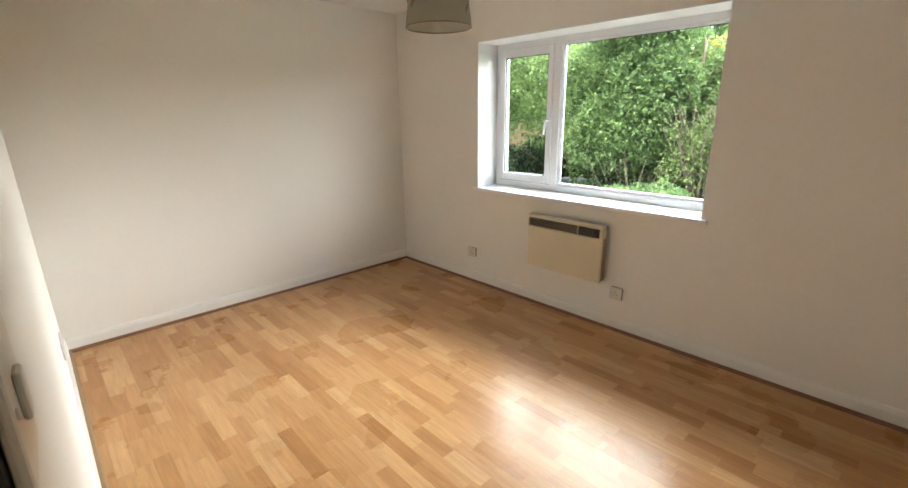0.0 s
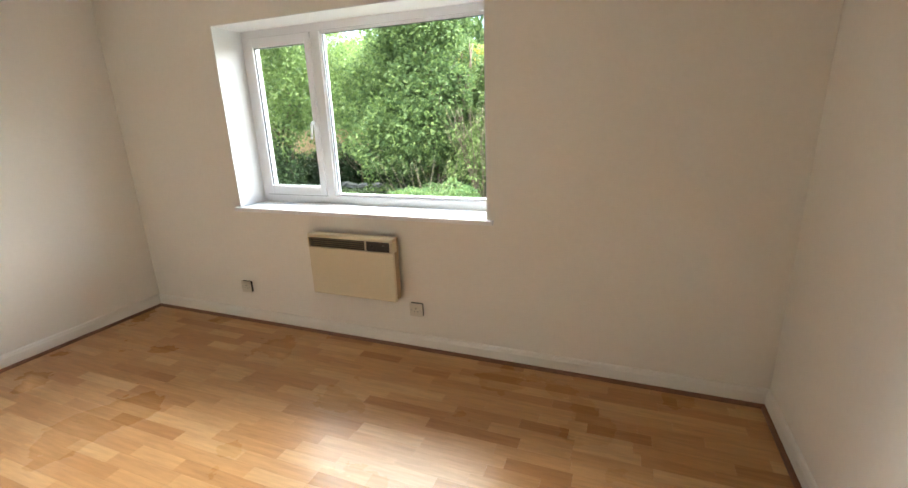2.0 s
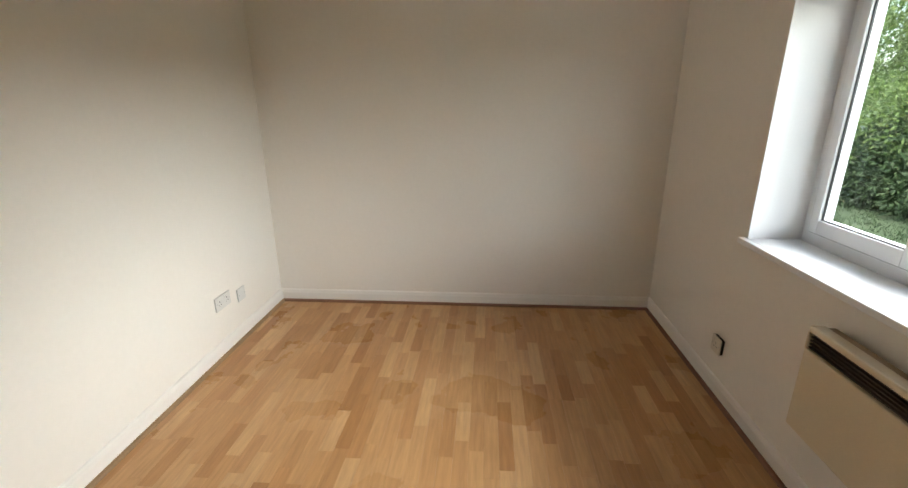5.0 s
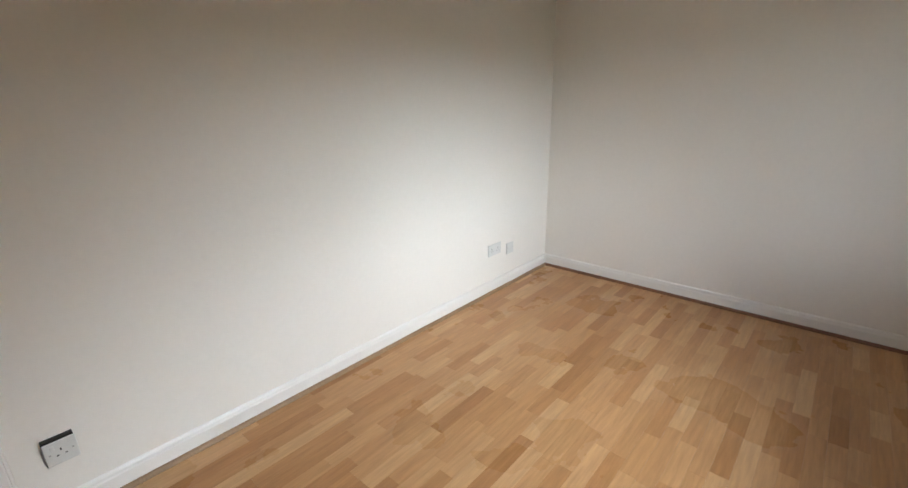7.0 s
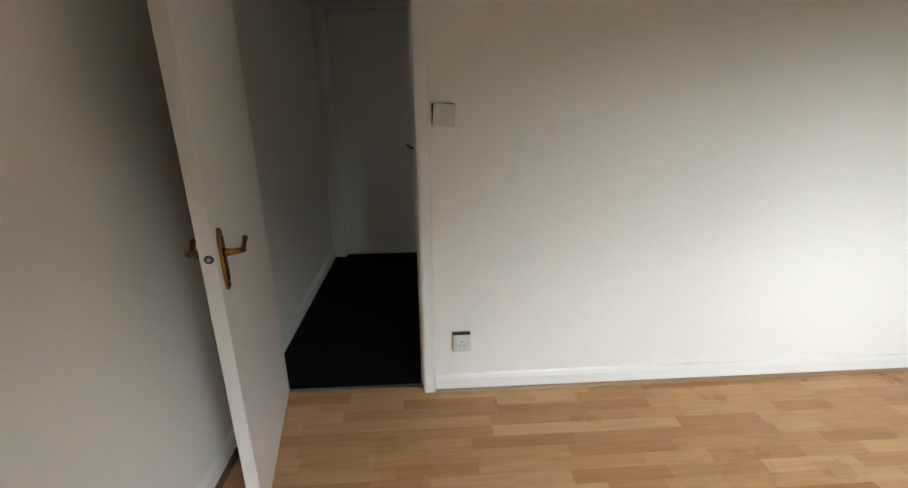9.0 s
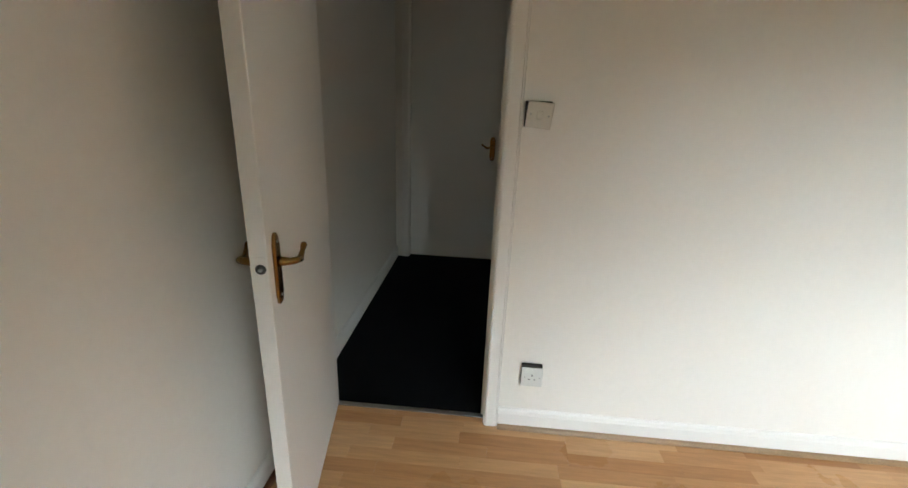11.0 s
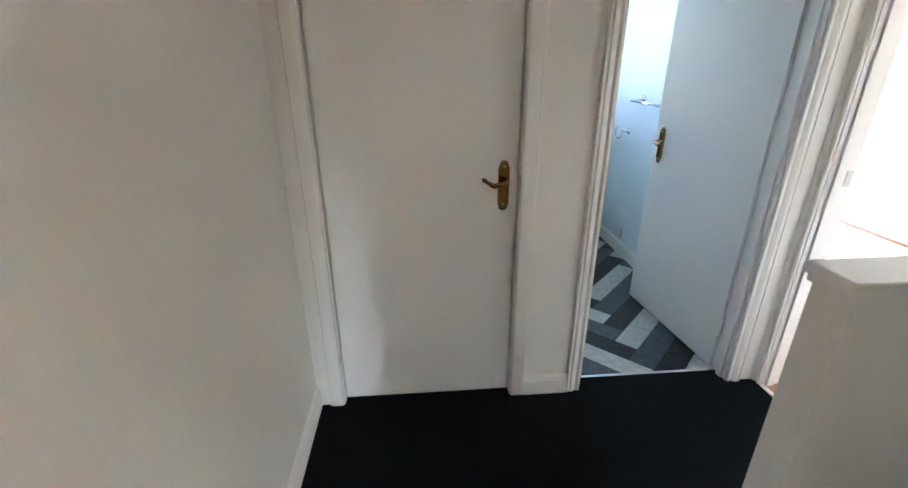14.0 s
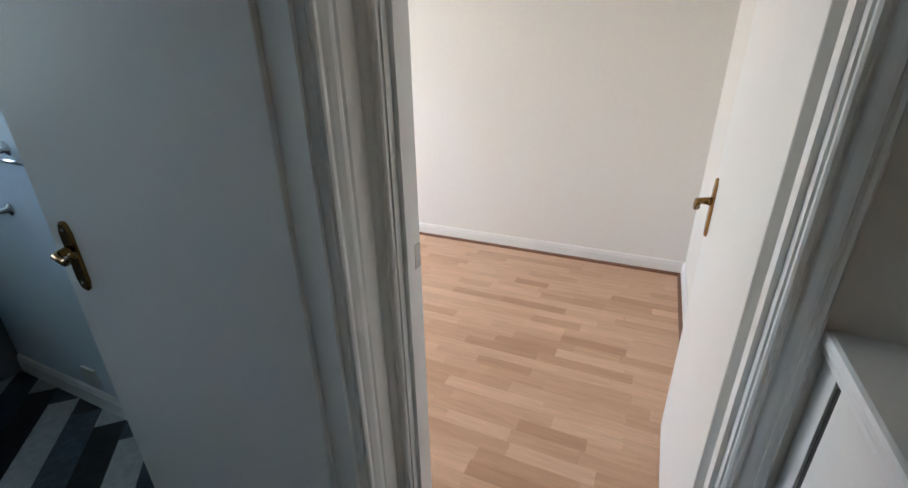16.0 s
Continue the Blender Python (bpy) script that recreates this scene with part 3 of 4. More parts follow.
bm = boxes((1.537, 1.563, FY0 - 0.022, FY0 - 0.012, 1.345, 1.400), bevel=0.003)
rod(bm, [(1.549, FY0 - 0.02, 1.375), (1.549, FY0 - 0.045, 1.375), (1.547, FY0 - 0.052, 1.360), (1.541, FY0 - 0.050, 1.32), (1.535, FY0 - 0.050, 1.275)], [0.009, 0.009, 0.009, 0.008, 0.007], 10)
part("window_handle", bm, UPVC, sash, "white curved casement handle")
part("window_sill", boxes((WX0 - 0.025, WX1 + 0.035, Y1 - 0.030, Y1, WZ0 - 0.026, WZ0 + 0.001), (WX0, WX1, Y1, FY0, WZ0 - 0.03, WZ0 + 0.001), bevel=0.004), REVEAL, r, "white painted inner sill")
part("reveal", boxes((WX0, WX0 + 0.006, Y1 - 0.001, FY0, WZ0 + 0.001, WZ1), (WX1 - 0.006, WX1, Y1 - 0.001, FY0, WZ0 + 0.001, WZ1), (WX0 + 0.006, WX1 - 0.006, Y1 - 0.001, FY0, WZ1 - 0.006, WZ1)), REVEAL, r)
part("outer_sill", boxes((WX0, WX1, FY1, 3.16, WZ0 - 0.03, WZ0 + 0.01), bevel=0.004), UPVC, r)


# heater under the window
def heater():
    r = root("panel_heater", pose(1.632, Y1, 0.335))
    tagged(r, "slim cream electric panel heater with dark outlet grille on the wall", "heater")
    w, h, d = 0.594, 0.39, 0.102
    part("body", boxes((0.006, w - 0.006, -d + 0.022, -0.02, 0.004, h - 0.004), bevel=0.008), CREAMSIDE, r, "casing browner and darker than the front panel")
    for x in (0.06, w - 0.10):
        part("wall_bracket", boxes((x, x + 0.04, -0.022, -0.001, 0.08, h - 0.08)), STEEL, r)
    part("front_panel", boxes((0, w, -d, -d + 0.022, 0, h - 0.085), bevel=0.007), CREAM, r)
    part("top_rail", boxes((0, w, -d, -d + 0.05, h - 0.024, h), bevel=0.007), CREAM, r)
    part("end_post", boxes((w - 0.024, w, -d, -d + 0.05, h - 0.086, h - 0.023), bevel=0.004), CREAM, r)
    part("end_post", boxes((0, 0.008, -d, -d + 0.05, h - 0.086, h - 0.023), bevel=0.003), CREAM, r)
    part("grille_recess", boxes((0.008, w - 0.024, -d + 0.026, -d + 0.03, h - 0.086, h - 0.023)), GRILLE, r, "dark recessed outlet")
    for k in range(5):
        z = h - 0.080 + k * 0.0125
        part("slat", boxes((0.008, 0.405, -d + 0.008, -d + 0.024, z, z + 0.004)), GRILLE, r)
    part("divider", boxes((0.405, 0.412, -d + 0.002, -d + 0.025, h - 0.086, h - 0.023), bevel=0.001), CREAM, r)
    panel = part("control_panel", boxes((0.414, w - 0.026, -d + 0.006, -d + 0.020, h - 0.084, h - 0.026), bevel=0.002), GRILLE, r, "dark brown control window")
    for x in (0.45, 0.53):
        bm = bmesh.new()
        rod(bm, [(x, -d + 0.006, h - 0.055), (x, -d - 0.002, h - 0.055)], [0.012, 0.010], 14)
        part("knob", bm, GRILLE, panel)
    return r


heater()


# wiring accessories
def accessory(name, m, w, kind_of, mat, label, category, raised=0.026, group="", gap=(0.0, 0.0), twist=0.0):
    """A plate on a raised back box; local x along the wall, local y out of it, z up, centred."""
    r = root(name, m)
    tagged(r, label, category, group)
    hw, hh = w / 2, 0.043
    # a raised box is near black and overhangs by gap, drawing the plate's shadow
    part("back_box", boxes((-hw + 0.003, hw - 0.003 + gap[0], 0, raised - 0.008, -hh + 0.003, hh - 0.003 + gap[1]), bevel=0.002), GAPSHADE if raised > 0.015 else mat, r)
    part("plate", boxes((-hw, hw, raised - 0.007, raised, -hh, hh), bevel=0.003), mat, r)
    if kind_of == "switch":
        part("rocker", boxes((-0.009, 0.009, raised, raised + 0.004, -0.014, 0.014), bevel=0.002), mat, r)
    cells = (0,) if kind_of == "single" else (-0.036, 0.036) if kind_of == "double" else ()
    for c in cells:
        for x, z, a, b in ((c, 0.010, 0.002, 0.005), (c - 0.011, -0.010, 0.0035, 0.002), (c + 0.011, -0.010, 0.0035, 0.002)):
            part("pin_slot", boxes((x - a, x + a, raised - 0.001, raised + 0.0005, z - b, z + b)), HOLE, r)
        part("rocker", boxes((c + 0.016, c + 0.026, raised, raised + 0.003, 0.016, 0.032), bevel=0.001), mat, r)
    sx = 0.030 if w < 0.1 else 0.060
    for x in (-sx, sx):
        bm = bmesh.new()
        rod(bm, [(x, raised - 0.001, 0), (x, raised + 0.001, 0)], 0.0033, 8)
        part("screw", bm, STEEL, r)
    for c in r.children:
        if twist and not c.name.startswith("back_box"):
            c.matrix_local = pose(0, 0, 0, 0, twist, 0)
    return r


accessory("light_switch", pose(3.258, 0, 1.296), 0.086, "switch", PLATE, "cream plastic light switch on a raised box coloured dark as its shadow", "light switch", 0.030, gap=(0.008, 0.004), twist=-5)
accessory("wall_socket", pose(3.188, 0, 0.270), 0.086, "single", WHITEPLATE, "white raised single socket beside the bedroom doorway", "socket", 0.026, gap=(0.004, 0.011))
accessory("double_socket", pose(0.738, 0, 0.326), 0.150, "double", WHITEPLATE, "dull white double socket low on the wall", "socket", 0.010)
accessory("aerial_socket", pose(0.542, 0, 0.288), 0.086, "blank", WHITEPLATE, "dull white blank outlet beside a double socket", "socket", 0.010)
accessory("fused_outlet", pose(0.970, Y1, 0.268, 0, 0, 180), 0.086, "single", PLATE, "cream raised socket under the window edge", "socket", 0.022, "outlets beside the heater")
accessory("fused_outlet", pose(2.310, Y1, 0.266, 0, 0, 180), 0.086, "single", PLATE, "cream raised socket at the heater's end", "socket", 0.024, "outlets beside the heater")


# pendant lamp
r = root("pendant_lamp", pose(2.05, 1.43, 1.785))
tagged(r, "grey-green sheer drum pendant shade with leaf motifs hanging from the ceiling", "lamp")
bm = lathe(bmesh.new(), ((0.137, 0.0), (0.135, 0.03), (0.123, 0.12), (0.111, 0.20)), sides=40)
shade = part("shade", bm, ORGANZA, r)
for rad, z in ((0.1375, 0.0), (0.1115, 0.20)):
    bm = bmesh.new()
    rod(bm, [(rad * math.cos(a * math.pi / 18), rad * math.sin(a * math.pi / 18), z) for a in range(37)], 0.003, 6)
    part("rim", bm, BEADING, shade)
for k in range(9):
    a, z = k * 0.72 + 0.2, 0.06 + 0.09 * ((k * 37) % 10) / 10
    rad = 0.139 - z * 0.13
    bm = bmesh.new()
    p = Vector((rad * math.cos(a), rad * math.sin(a), z))
    rod(bm, [p + Vector((0, 0, -0.035)), p + Vector((-0.012 * math.sin(a), 0.012 * math.cos(a), 0)), p + Vector((-0.035 * math.sin(a), 0.035 * math.cos(a), 0.03))], [0.001, 0.006, 0.001], 6)
    part("leaf_motif", bm, BEADING, shade)
bm = bmesh.new()
rod(bm, [(0, 0, 0.15), (0, 0, H - 1.785 - 0.03)], 0.0035, 8)
part("flex", bm, UPVC, r)
bm = lathe(bmesh.new(), ((0.0, 0.10), (0.012, 0.10), (0.018, 0.11), (0.018, 0.16), (0.010, 0.175), (0.0, 0.175)), sides=16)
part("lamp_holder", bm, UPVC, r)
bm = lathe(bmesh.new(), ((0.0, 0.035), (0.016, 0.039), (0.024, 0.056), (0.022, 0.074), (0.013, 0.094), (0.012, 0.102)), sides=20)
part("bulb", bm, CERAMIC, r)
bm = bmesh.new()
for k in range(3):
    a = k * 2.094
    rod(bm, [(0.015 * math.cos(a), 0.015 * math.sin(a), 0.17), (0.111 * math.cos(a), 0.111 * math.sin(a), 0.198)], 0.002, 6)
part("spider", bm, STEEL, r)
bm = lathe(bmesh.new(), ((0.0, H - 1.825), (0.02, H - 1.82), (0.045, H - 1.802), (0.048, H - 1.786)), sides=24)
part("ceiling_rose", bm, UPVC, r)


# bathroom things
r = root("toilet", pose(2.69, -4.05, 0))
tagged(r, "white close-coupled ceramic toilet with closed lid against grey boxing", "toilet")
bm = lathe(bmesh.new(), ((0.10, 0), (0.11, 0.03), (0.10, 0.12), (0.12, 0.22), (0.17, 0.34), (0.185, 0.39), (0.18, 0.40)), sides=28)
for v in bm.verts:
    v.co.y = v.co.y * 1.25 + 0.36
part("bowl", bm, CERAMIC, r)
bm = lathe(bmesh.new(), ((0.0, 0.402), (0.18, 0.402), (0.192, 0.410), (0.192, 0.425), (0.17, 0.437), (0.0, 0.440)), sides=28)
for v in bm.verts:
    v.co.y = v.co.y * 1.22 + 0.36
part("seat", bm, CERAMIC, r)
part("pedestal", boxes((-0.09, 0.09, 0.0, 0.34, 0, 0.36), bevel=0.02), CERAMIC, r)
part("cistern", boxes((-0.175, 0.175, 0.006, 0.165, 0.40, 0.735), bevel=0.018), CERAMIC, r)
part("cistern_lid", boxes((-0.187, 0.187, 0.003, 0.178, 0.736, 0.766), bevel=0.010), CERAMIC, r)
bm = bmesh.new()
rod(bm, [(0.0, 0.09, 0.765), (0.0, 0.09, 0.772)], [0.022, 0.020], 16)
part("flush_button", bm, CHROME, r)
structure("trim_ledge", boxes((2.223, 3.75, -4.288, -4.045, 0.8605, 0.880), bevel=0.004), GLOSS, "white painted ledge on top of the grey boxing")
structure("trim_splashback", boxes((2.223, 3.749, -4.2895, -4.280, 0.8805, 1.09)), TILE, "grey tiled splashback above the white ledge")
structure("trim_boxing", boxes((2.223, 3.75, -4.288, -4.06, 0, 0.86), bevel=0.006), TILE, "grey painted pipe boxing behind the toilet")

r = root("towel_rail", pose(2.222, -3.20, 1.10))
tagged(r, "short chrome towel rail on the bathroom wall", "towel rail")
bm = bmesh.new()
rod(bm, [(0.07, -0.20, 0), (0.07, 0.20, 0)], 0.008, 12)
part("rail", bm, CHROME, r)
for y in (-0.17, 0.17):
    bm = bmesh.new()
    rod(bm, [(0.0, y, 0.012), (0.006, y, 0.012), (0.012, y, 0.010), (0.07, y, 0.0)], [0.024, 0.024, 0.010, 0.010], 14)
    part("bracket", bm, CHROME, r)
r = root("toilet_roll_holder", pose(2.222, -3.52, 0.885))
tagged(r, "empty chrome toilet roll holder on the bathroom wall", "roll holder")
bm = bmesh.new()
rod(bm, [(0.0, 0, 0), (0.006, 0, 0), (0.012, 0, 0), (0.05, 0, 0)], [0.024, 0.024, 0.010, 0.009], 14)
part("bracket", bm, CHROME, r)
bm = bmesh.new()
rod(bm, [(0.052, -0.048 + 0.05 * math.cos(a * math.pi / 12), 0.044 * math.sin(a * math.pi / 12) - 0.012) for a in range(2, -17, -1)], 0.004, 10)
part("arm", bm, CHROME, r)
accessory("flex_outlet", pose(2.222, -3.44, 0.165, 0, 0, -90), 0.086, "blank", WHITEPLATE, "white blank outlet low on the bathroom wall", "socket", 0.012)


# garden
GZ = -0.36
structure("ground", boxes((-150, 150, 3.12, 300, GZ - 0.2, GZ)), GRASS, "mown green garden lawn")
structure("ground_front", boxes((-150, 150, -300, -4.52, GZ - 0.2, GZ)), GRASS, "plain ground before the house")
structure("soil_bed", boxes((-0.6, 4.5, 3.13, 5.6, GZ - 0.02, GZ + 0.012)), SOIL, "bare brown soil bed under the shrubs")


def leaves(name, blobs, count, size, mat, parent, seed, droop=0.2, hollow=0.72):
    """Many small folded leaves over the outer part of several rounded masses, with gaps; one joined crown."""
    rng = np.random.default_rng(seed)
    b = np.array(blobs, float)
    vol = b[:, 3] * b[:, 4] * b[:, 5]
    pick = rng.choice(len(b), count, p=vol / vol.sum())
    d = rng.normal(size=(count, 3))
    d /= np.linalg.norm(d, axis=1)[:, None]
    rad = hollow + (1.06 - hollow) * rng.random(count) ** 0.6
    rad *= 1 + 0.13 * np.sin(d[:, 0] * 5 + pick) * np.cos(d[:, 2] * 6 + 2 * pick)
    p = b[pick, :3] + d * b[pick, 3:] * rad[:, None]
    p[:, 2] = np.maximum(p[:, 2], GZ + 0.02)
    ax = d * 0.6 + rng.normal(size=(count, 3)) * 0.6 - np.array((0, 0, droop))
    ax /= np.linalg.norm(ax, axis=1)[:, None]
    sd = np.cross(ax, rng.normal(size=(count, 3)))
    sd /= np.linalg.norm(sd, axis=1)[:, None]
    up = np.cross(sd, ax)
    ln = size * (0.6 + 0.8 * rng.random(count))[:, None]
    wd = ln * 0.24
    v = np.stack((p, p + ax * ln * 0.45 + sd * wd + up * wd * 0.35, p + ax * ln, p + ax * ln * 0.45 - sd * wd + up * wd * 0.35), 1).reshape(-1, 3)
    k = np.arange(count)[:, None] * 4
    f = np.concatenate((k + np.array([[0, 1, 2]]), k + np.array([[0, 2, 3]])), 0)
    me = bpy.data.meshes.new(name)
    me.from_pydata(v.tolist(), [], f.tolist())
    me.materials.append(mat)
    ob = new(name, me)
    ob.parent = parent
    return ob


def stems(parent, base, height, n, spread, thick, seed, name="trunk"):
    """Tapered, leaning and forking stems that rise from one foot."""
    rng = random.Random(seed)
    for _ in range(n):
        bm = bmesh.new()
        a, lean = rng.uniform(0, 6.28), rng.uniform(0.3, 1.0) * spread
        pts, rad = [], []
        for i in range(7):
            s = i / 6
            pts.append((base[0] + math.cos(a) * (0.08 + lean * s) + rng.uniform(-0.06, 0.06) * s * 2, base[1] + math.sin(a) * (0.08 + lean * s) + rng.uniform(-0.06, 0.06) * s * 2, GZ - 0.03 + height * s))
            rad.append(thick * (1.1 - s * 0.85))
        rod(bm, pts, rad, 7)
        for i in (2, 3, 4):
            q, b2 = pts[i], rng.uniform(0, 6.28)
            rod(bm, [q, (q[0] + math.cos(b2) * 0.35, q[1] + math.sin(b2) * 0.35, q[2] + 0.35), (q[0] + math.cos(b2) * 0.6, q[1] + math.sin(b2) * 0.6, q[2] + 0.9)], [rad[i] * 0.6, rad[i] * 0.4, rad[i] * 0.15], 6)
        part(name, bm, BARK, parent)


def bush(name, label, base, blobs, sets, trunk, seed, category="tree"):
    r = root(name, pose(0, 0, 0))
    tagged(r, label, category)
    stems(r, base, *trunk, seed)
    for k, (count, size, mat) in enumerate(sets):
        leaves("crown", blobs, count, size, mat, r, seed * 10 + k)
    return r


def masses(cx, cy, z0, z1, rx, ry, n, seed, lump=0.45):
    rng = random.Random(seed)
    out = []
    for _ in range(n):
        a, q, s = rng.uniform(0, 6.28), rng.random() ** 0.5, rng.random()
        k = 0.6 + 0.4 * math.sin(math.pi * min(1, s + 0.15))
        r1 = lump * rng.uniform(0.7, 1.3)
        out.append((cx + math.cos(a) * q * rx * k, cy + math.sin(a) * q * ry * k, z0 + s * (z1 - z0), r1 * 1.1, r1 * 1.1, r1))
    return out


bush("laurel_tree", "large dense green laurel with glossy leaves on the lawn edge", (-0.6, 10.2), masses(-1.05, 10.0, 0.05, 3.7, 1.4, 1.2, 60, 1, 0.53), ((46000, 0.090, LEAF), (22000, 0.088, LEAF_LIGHT)), (3.2, 6, 0.9, 0.05), 3)
bush("laurel_tree", "tall green laurel with bare stems low down", (0.9, 10.6), masses(0.95, 10.5, 0.75, 2.5, 0.9, 0.8, 30, 2, 0.44), ((13000, 0.085, LEAF), (9000, 0.085, LEAF_LIGHT)), (2.6, 12, 0.9, 0.026), 4)
bush("broadleaf_tree", "light green spreading tree with drooping branches over the lawn", (-5.4, 10.6), masses(-5.2, 9.8, 1.05, 4.2, 2.5, 1.5, 62, 5, 0.66), ((34000, 0.09, LEAF_LIGHT), (12000, 0.09, LEAF)), (3.6, 3, 0.8, 0.09), 5)
bush("broadleaf_tree", "light green tree behind the laurel", (-3.0, 14.0), masses(-3.3, 13.7, 1.8, 3.2, 2.0, 0.9, 36, 6, 0.7), ((13000, 0.14, LEAF_LIGHT), (6000, 0.14, LEAF)), (3.0, 3, 0.9, 0.10), 6)
bush("yellowing_tree", "tree with yellow and amber turning leaves", (0.4, 11.8), masses(0.15, 11.6, 1.6, 2.75, 0.75, 0.4, 24, 7, 0.36), ((2600, 0.10, LEAF_YELLOW), (3000, 0.11, LEAF_LIGHT)), (2.9, 4, 0.5, 0.04), 7)
bush("ivy_shrub", "pale green climbing shrub at the garden edge", (2.0, 9.0), masses(2.1, 9.0, 0.0, 1.7, 0.55, 0.6, 22, 8, 0.34), ((8500, 0.075, LEAF_LIGHT), (3500, 0.075, LEAF_BRIGHT)), (1.6, 8, 0.4, 0.015), 8, "shrub")
bush("low_shrub", "low spreading feathery bright green shrub on the lawn", (0.3, 7.3), masses(0.3, 7.3, GZ + 0.03, 0.04, 1.2, 0.75, 44, 9, 0.24), ((30000, 0.055, LEAF_BRIGHT), (14000, 0.050, LEAF_LIGHT)), (0.4, 8, 0.5, 0.01), 9, "shrub")
bush("bare_shrub", "twiggy thin-leaved shrub beside the soil bed", (0.7, 9.2), masses(0.75, 9.2, 0.1, 1.2, 0.7, 0.5, 18, 10, 0.3), ((2400, 0.07, LEAF_LIGHT),), (1.9, 20, 0.7, 0.012), 10, "shrub")
# three masses in the shade-dark green draw the gloom below the trees
bush("shaded_hedge", "hedge at the near end of the lawn, shade put into its leaf colour", (-5.0, 8.9), masses(-5.1, 8.8, -0.2, 0.75, 1.35, 0.7, 60, 15, 0.42), ((26000, 0.09, LEAF_DARK),), (1.0, 10, 1.0, 0.03), 15, "hedge")
bush("shaded_hedge", "low growth in front of the garden fence, leaves darkened as shade", (-3.6, 11.4), masses(-3.9, 11.5, -0.3, 0.35, 2.4, 0.45, 50, 11, 0.36), ((15000, 0.10, LEAF_DARK),), (0.8, 8, 1.4, 0.03), 11, "hedge")
bush("shaded_hedge", "undergrowth behind the laurel stems, leaves darkened as shade", (0.2, 11.9), masses(0.4, 12.0, -0.2, 1.0, 2.0, 0.3, 50, 16, 0.36), ((13000, 0.10, LEAF_DARK),), (1.2, 8, 1.4, 0.03), 16, "hedge")
backwood = root("far_trees")
tagged(backwood, "dense green trees closing the garden behind the fence", "trees", kind="stuff")
leaves("crown", masses(-8, 20, 0.5, 3.4, 11, 1.5, 90, 12, 1.3), 34000, 0.42, LEAF, backwood, 120)
leaves("crown", masses(-8, 20, 0.5, 3.4, 11, 1.5, 90, 12, 1.3), 12000, 0.42, LEAF_LIGHT, backwood, 121)


def grass_blades(x0, x1, y0, y1, count, tall, mat, seed):
    """Short bent blades scattered in tufts over a stretch of lawn, one joined mesh."""
    rng = np.random.default_rng(seed)
    tuft = rng.random((count // 14, 2))
    p2 = tuft[rng.integers(0, len(tuft), count)] + rng.normal(size=(count, 2)) * 0.008
    p = np.stack((x0 + (x1 - x0) * p2[:, 0], y0 + (y1 - y0) * p2[:, 1], np.full(count, GZ - 0.002)), 1)
    a = rng.random(count) * 6.283
    h = tall * (0.4 + rng.random(count))
    side = np.stack((np.cos(a), np.sin(a), np.zeros(count)), 1) * 0.007
    bend = np.stack((-np.sin(a), np.cos(a), np.zeros(count)), 1) * (h * (0.2 + 0.9 * rng.random(count)))[:, None]
    top = p + bend + np.stack((np.zeros(count), np.zeros(count), h), 1)
    v = np.stack((p - side, p + side, top), 1).reshape(-1, 3)
    me = bpy.data.meshes.new("lawn_grass")
    me.from_pydata(v.tolist(), [], (np.arange(count)[:, None] * 3 + np.array([[0, 1, 2]])).tolist())
    me.materials.append(mat)
    ob = new("lawn_grass", me)
    tagged(ob, "uneven green grass growing on the lawn", "grass", kind="stuff")
    return ob


# blades reuse the shade-dark green, as the sky lamps light the lawn strongly
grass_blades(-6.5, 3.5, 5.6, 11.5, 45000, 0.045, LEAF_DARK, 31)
weeds = root("ground_cover")
tagged(weeds, "low dark leafy ground cover at the lawn edge", "plants", kind="stuff")
leaves("foliage", [(x, y, GZ + 0.02, r * 1.3, r, 0.10) for x, y, r in ((-1.9, 7.6, 0.5), (-2.7, 8.8, 0.6), (0.9, 8.1, 0.5), (1.7, 8.4, 0.6), (-3.6, 9.3, 0.5), (2.4, 8.0, 0.5), (-1.0, 7.5, 0.35))], 9000, 0.07, LEAF, weeds, 130)

fence = root("fence")
tagged(fence, "weathered brown close-boarded garden fence", "fence")
bm_board = boxes((-0.075, 0.075, -0.009, 0.009, 0, 1.45))
first = None
for k in range(90):
    x = -10.0 + k * 0.158
    if first is None:
        first = part("board", bm_board, FENCEWOOD, fence)
        first.location = (x, 12.5, GZ)
    else:
        o = new("board", first.data)
        o.parent = fence
        o.location = (x, 12.5 + 0.012 * (k % 2), GZ)
for z in (0.3, 1.15):
    part("rail", boxes((-10.1, 4.2, 12.52, 12.57, GZ + z, GZ + z + 0.08)), FENCEWOOD, fence)
for k in range(6):
    rng = random.Random(k)
    bm = bmesh.new()
    bmesh.ops.create_icosphere(bm, subdivisions=2, radius=1)
    for v in bm.verts:
        n = noise.noise(v.co * 1.7 + Vector((k * 3, 0, 0)))
        v.co = Vector((v.co.x * 0.16, v.co.y * 0.13, v.co.z * 0.08)) * (1 + 0.4 * n)
    s = part("garden_stone", bm, STONE)
    s.location = (-4.3 + k * 0.33, 10.4 + 0.3 * rng.random(), GZ + 0.05)
    tagged(s, "rough grey stone lying on the shaded lawn", "stone", "stones on the lawn")


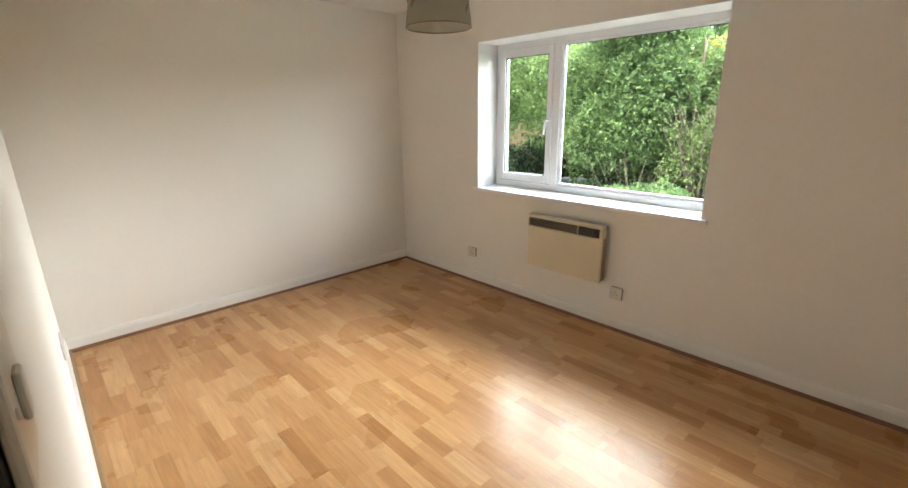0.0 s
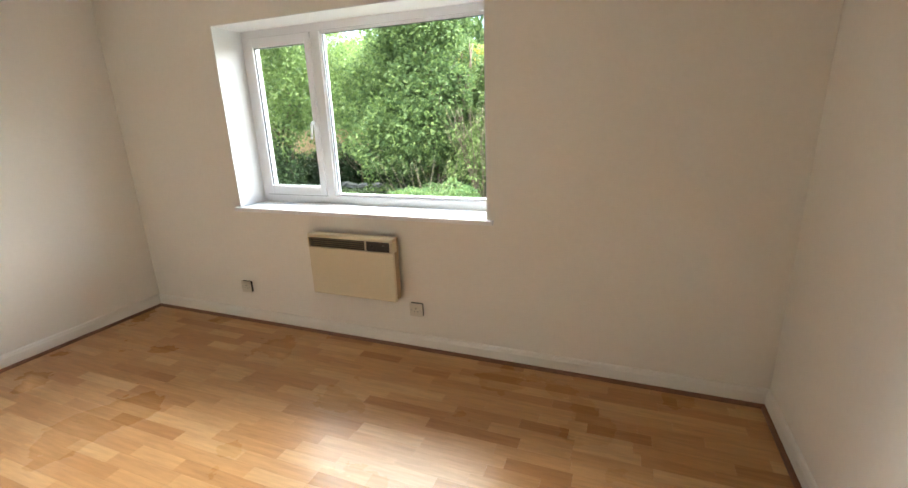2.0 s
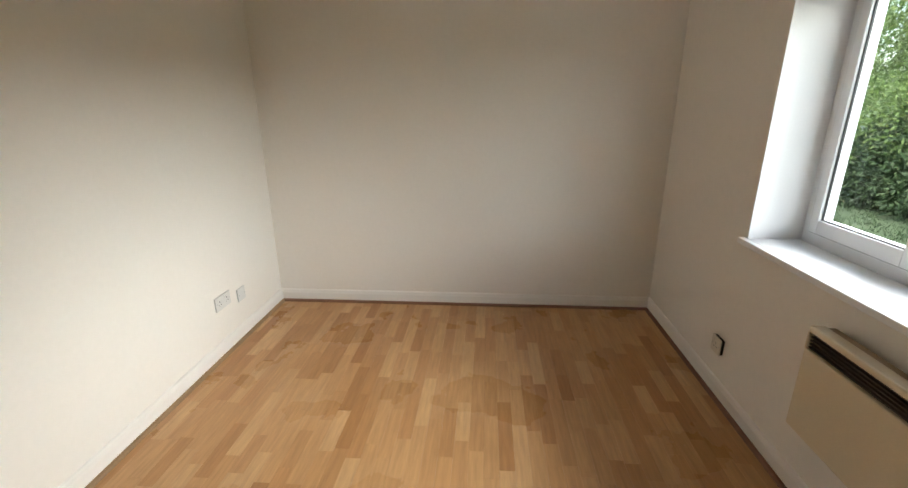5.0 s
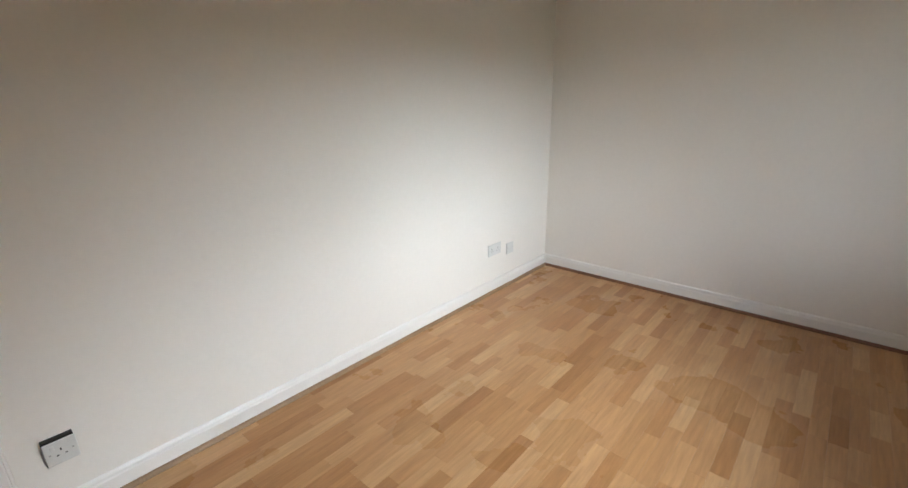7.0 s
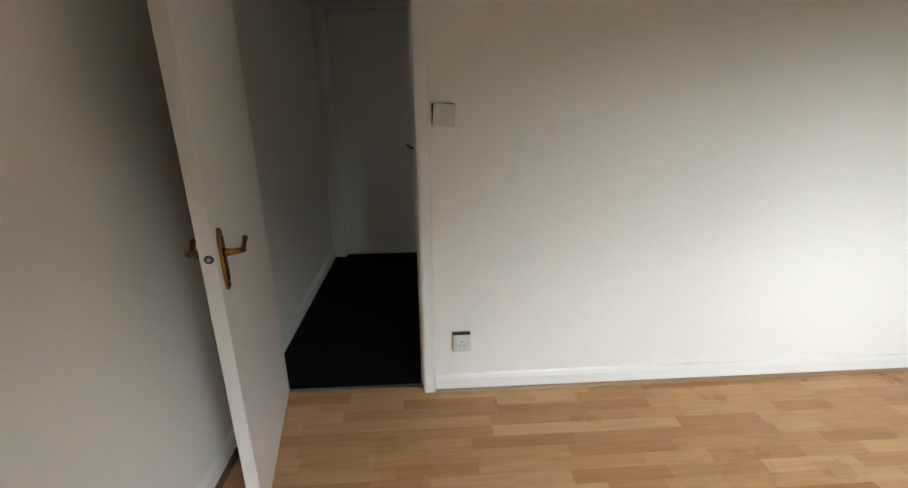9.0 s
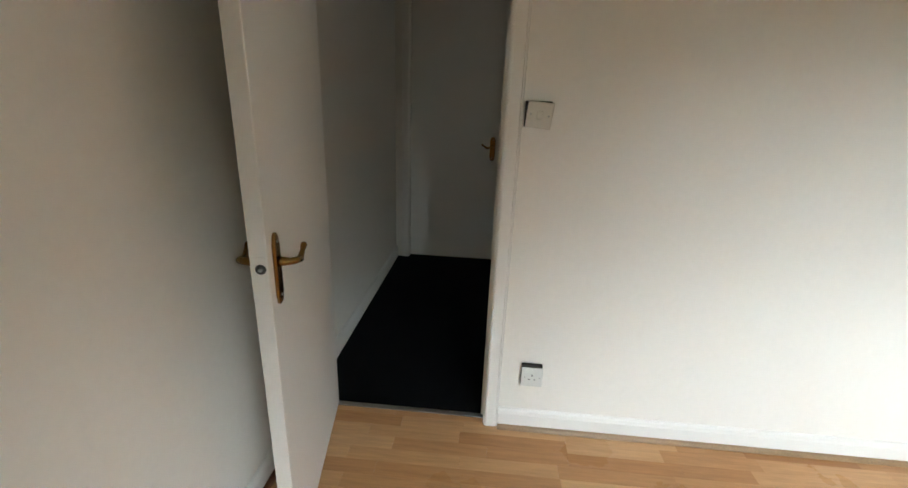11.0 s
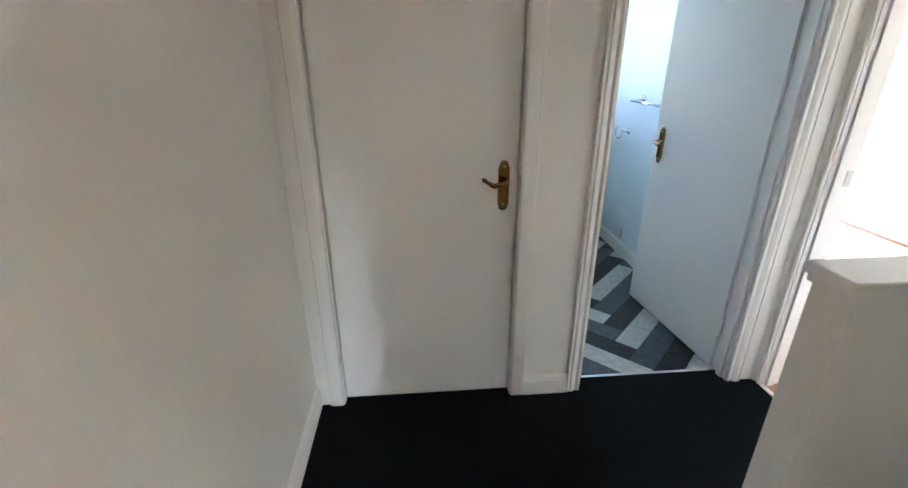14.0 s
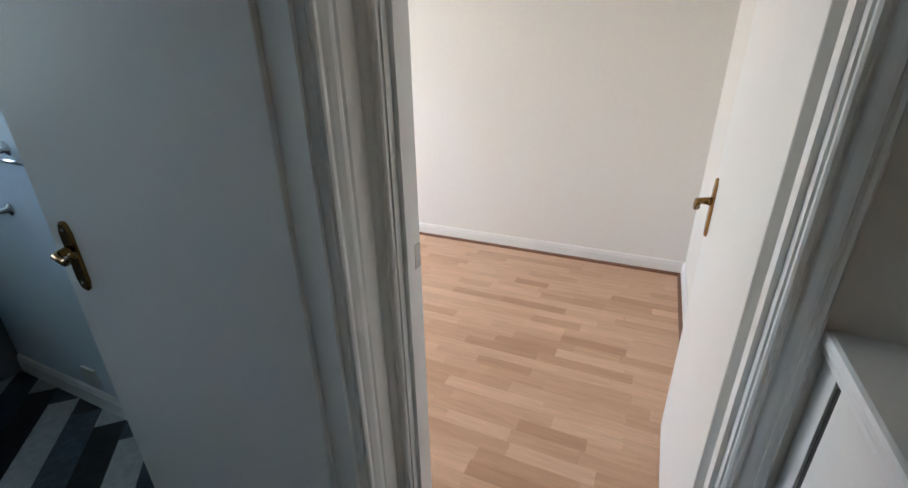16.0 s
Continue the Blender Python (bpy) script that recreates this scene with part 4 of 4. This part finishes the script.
# floor pieces: beech strips, herringbone vinyl
def strip_mesh(name, length, width, mat, turned=False):
    a, b = (width, length) if turned else (length, width)
    bm = boxes((0.0002, a - 0.0002, 0.0002, b - 0.0002, -0.004, 0.0))
    me = bpy.data.meshes.new(name)
    bm.to_mesh(me)
    bm.free()
    me.materials.append(mat)
    return me


def strips(parent, x0, x1, y0, y1, mat, mat_rest, near, seed, turned=False, width=0.0655):
    """Rows of strips in random lengths; along x, or along y if turned. The first near pieces by the stretch are parts, the rest is joined."""
    rng = random.Random(seed)
    u0, u1, v0, v1 = (y0, y1, x0, x1) if turned else (x0, x1, y0, y1)
    lengths = [0.22, 0.27, 0.32, 0.38, 0.44]
    shared, rows, rest, v = {}, [], [], v0
    while v < v1 - 0.004:
        w = min(width, v1 - v)
        u = u0
        first_cut = rng.uniform(0.08, 0.4)
        while u < u1 - 0.002:
            n = first_cut if u == u0 else rng.choice(lengths)
            if u1 - (u + n) < 0.06:
                n = u1 - u
            rows.append((u, v, min(n, u1 - u), w))
            u += n
        v += w
    for u, v, n, w in rows:
        key = (round(n, 3), round(w, 4))
        if near(u + n / 2, v):
            if key not in shared:
                shared[key] = strip_mesh("strip", n, w, mat, turned)
            o = new("strip", shared[key])
            o.parent = parent
            o.location = (v, u, 0) if turned else (u, v, 0)
        else:
            rest.append((v, v + w, u, u + n) if turned else (u, u + n, v, v + w))
    if rest:
        vs, fs = [], []
        for a, b, c, d in rest:
            k, g = len(vs), 0.0002
            for z in (-0.004, 0.0):
                vs += [(a + g, c + g, z), (b - g, c + g, z), (b - g, d - g, z), (a + g, d - g, z)]
            fs += [(k + 4, k + 5, k + 6, k + 7)] + [(k + i, k + (i + 1) % 4, k + 4 + (i + 1) % 4, k + 4 + i) for i in range(4)]
        me = bpy.data.meshes.new("strip_field")
        me.from_pydata(vs, [], fs)
        me.materials.append(mat_rest)
        o = new("strip_field", me)
        o.parent = parent
        tagged(o, kind="stuff")


strips(floor, 0.0, X1, 0.0, Y1, LAMINATE, LAMINATE_REST, lambda u, v: u > 1.15, 21)
strips(floor, DX0, DX1, -0.043, 0.0, LAMINATE, LAMINATE_REST, lambda u, v: True, 22)
strips(floor_front, -0.05, 2.11, -4.6, -1.15, LAMINATE_FRONT, LAMINATE_FRONT, lambda u, v: True, 23, True)
strips(floor_front, 2.11, 2.204, RY0, RY1, LAMINATE_FRONT, LAMINATE_FRONT, lambda u, v: True, 24, True)


def herringbone(parent, x0, x1, y0, y1, length, width, tones):
    """Planks laid in a zigzag at 45 degrees in three repeating tones, cut off at the walls."""
    c = math.sqrt(0.5)
    for i in range(-30, 31):
        for j in range(-8, 9):
            u, v = 0.30 + i * width + j * length, -3.55 + i * width - j * length
            for r, mat in (((u - length, u, v, v + width), tones[i % 3]), ((u, u + width, v + width - length, v + width), tones[(i - 1) % 3])):
                g = 0.0006
                cor = ((r[0] + g, r[2] + g), (r[1] - g, r[2] + g), (r[1] - g, r[3] - g), (r[0] + g, r[3] - g))
                pts = [((p - q) * c, (p + q) * c) for p, q in cor]
                cx, cy = sum(p[0] for p in pts) / 4, sum(p[1] for p in pts) / 4
                if not (x0 - 0.3 < cx < x1 + 0.3 and y0 - 0.3 < cy < y1 + 0.3):
                    continue
                bm = bmesh.new()
                f = bm.faces.new([bm.verts.new((px, py, 0)) for px, py in pts])
                for co, no in (((x0, 0, 0), (-1, 0, 0)), ((x1, 0, 0), (1, 0, 0)), ((0, y0, 0), (0, -1, 0)), ((0, y1, 0), (0, 1, 0))):
                    bmesh.ops.bisect_plane(bm, geom=bm.verts[:] + bm.edges[:] + bm.faces[:], plane_co=co, plane_no=no, clear_outer=True)
                if bm.faces:
                    e = bmesh.ops.extrude_face_region(bm, geom=bm.faces[:])
                    bmesh.ops.translate(bm, vec=(0, 0, -0.004), verts=[v for v in e["geom"] if isinstance(v, bmesh.types.BMVert)])
                    bmesh.ops.recalc_face_normals(bm, faces=bm.faces)
                    part("plank", bm, mat, parent)
                else:
                    bm.free()


herringbone(floor_bath, 2.222, 3.2, -4.06, -2.045, 0.575, 0.115, (VINYL_PALE, VINYL_BLUE, VINYL_DARK))
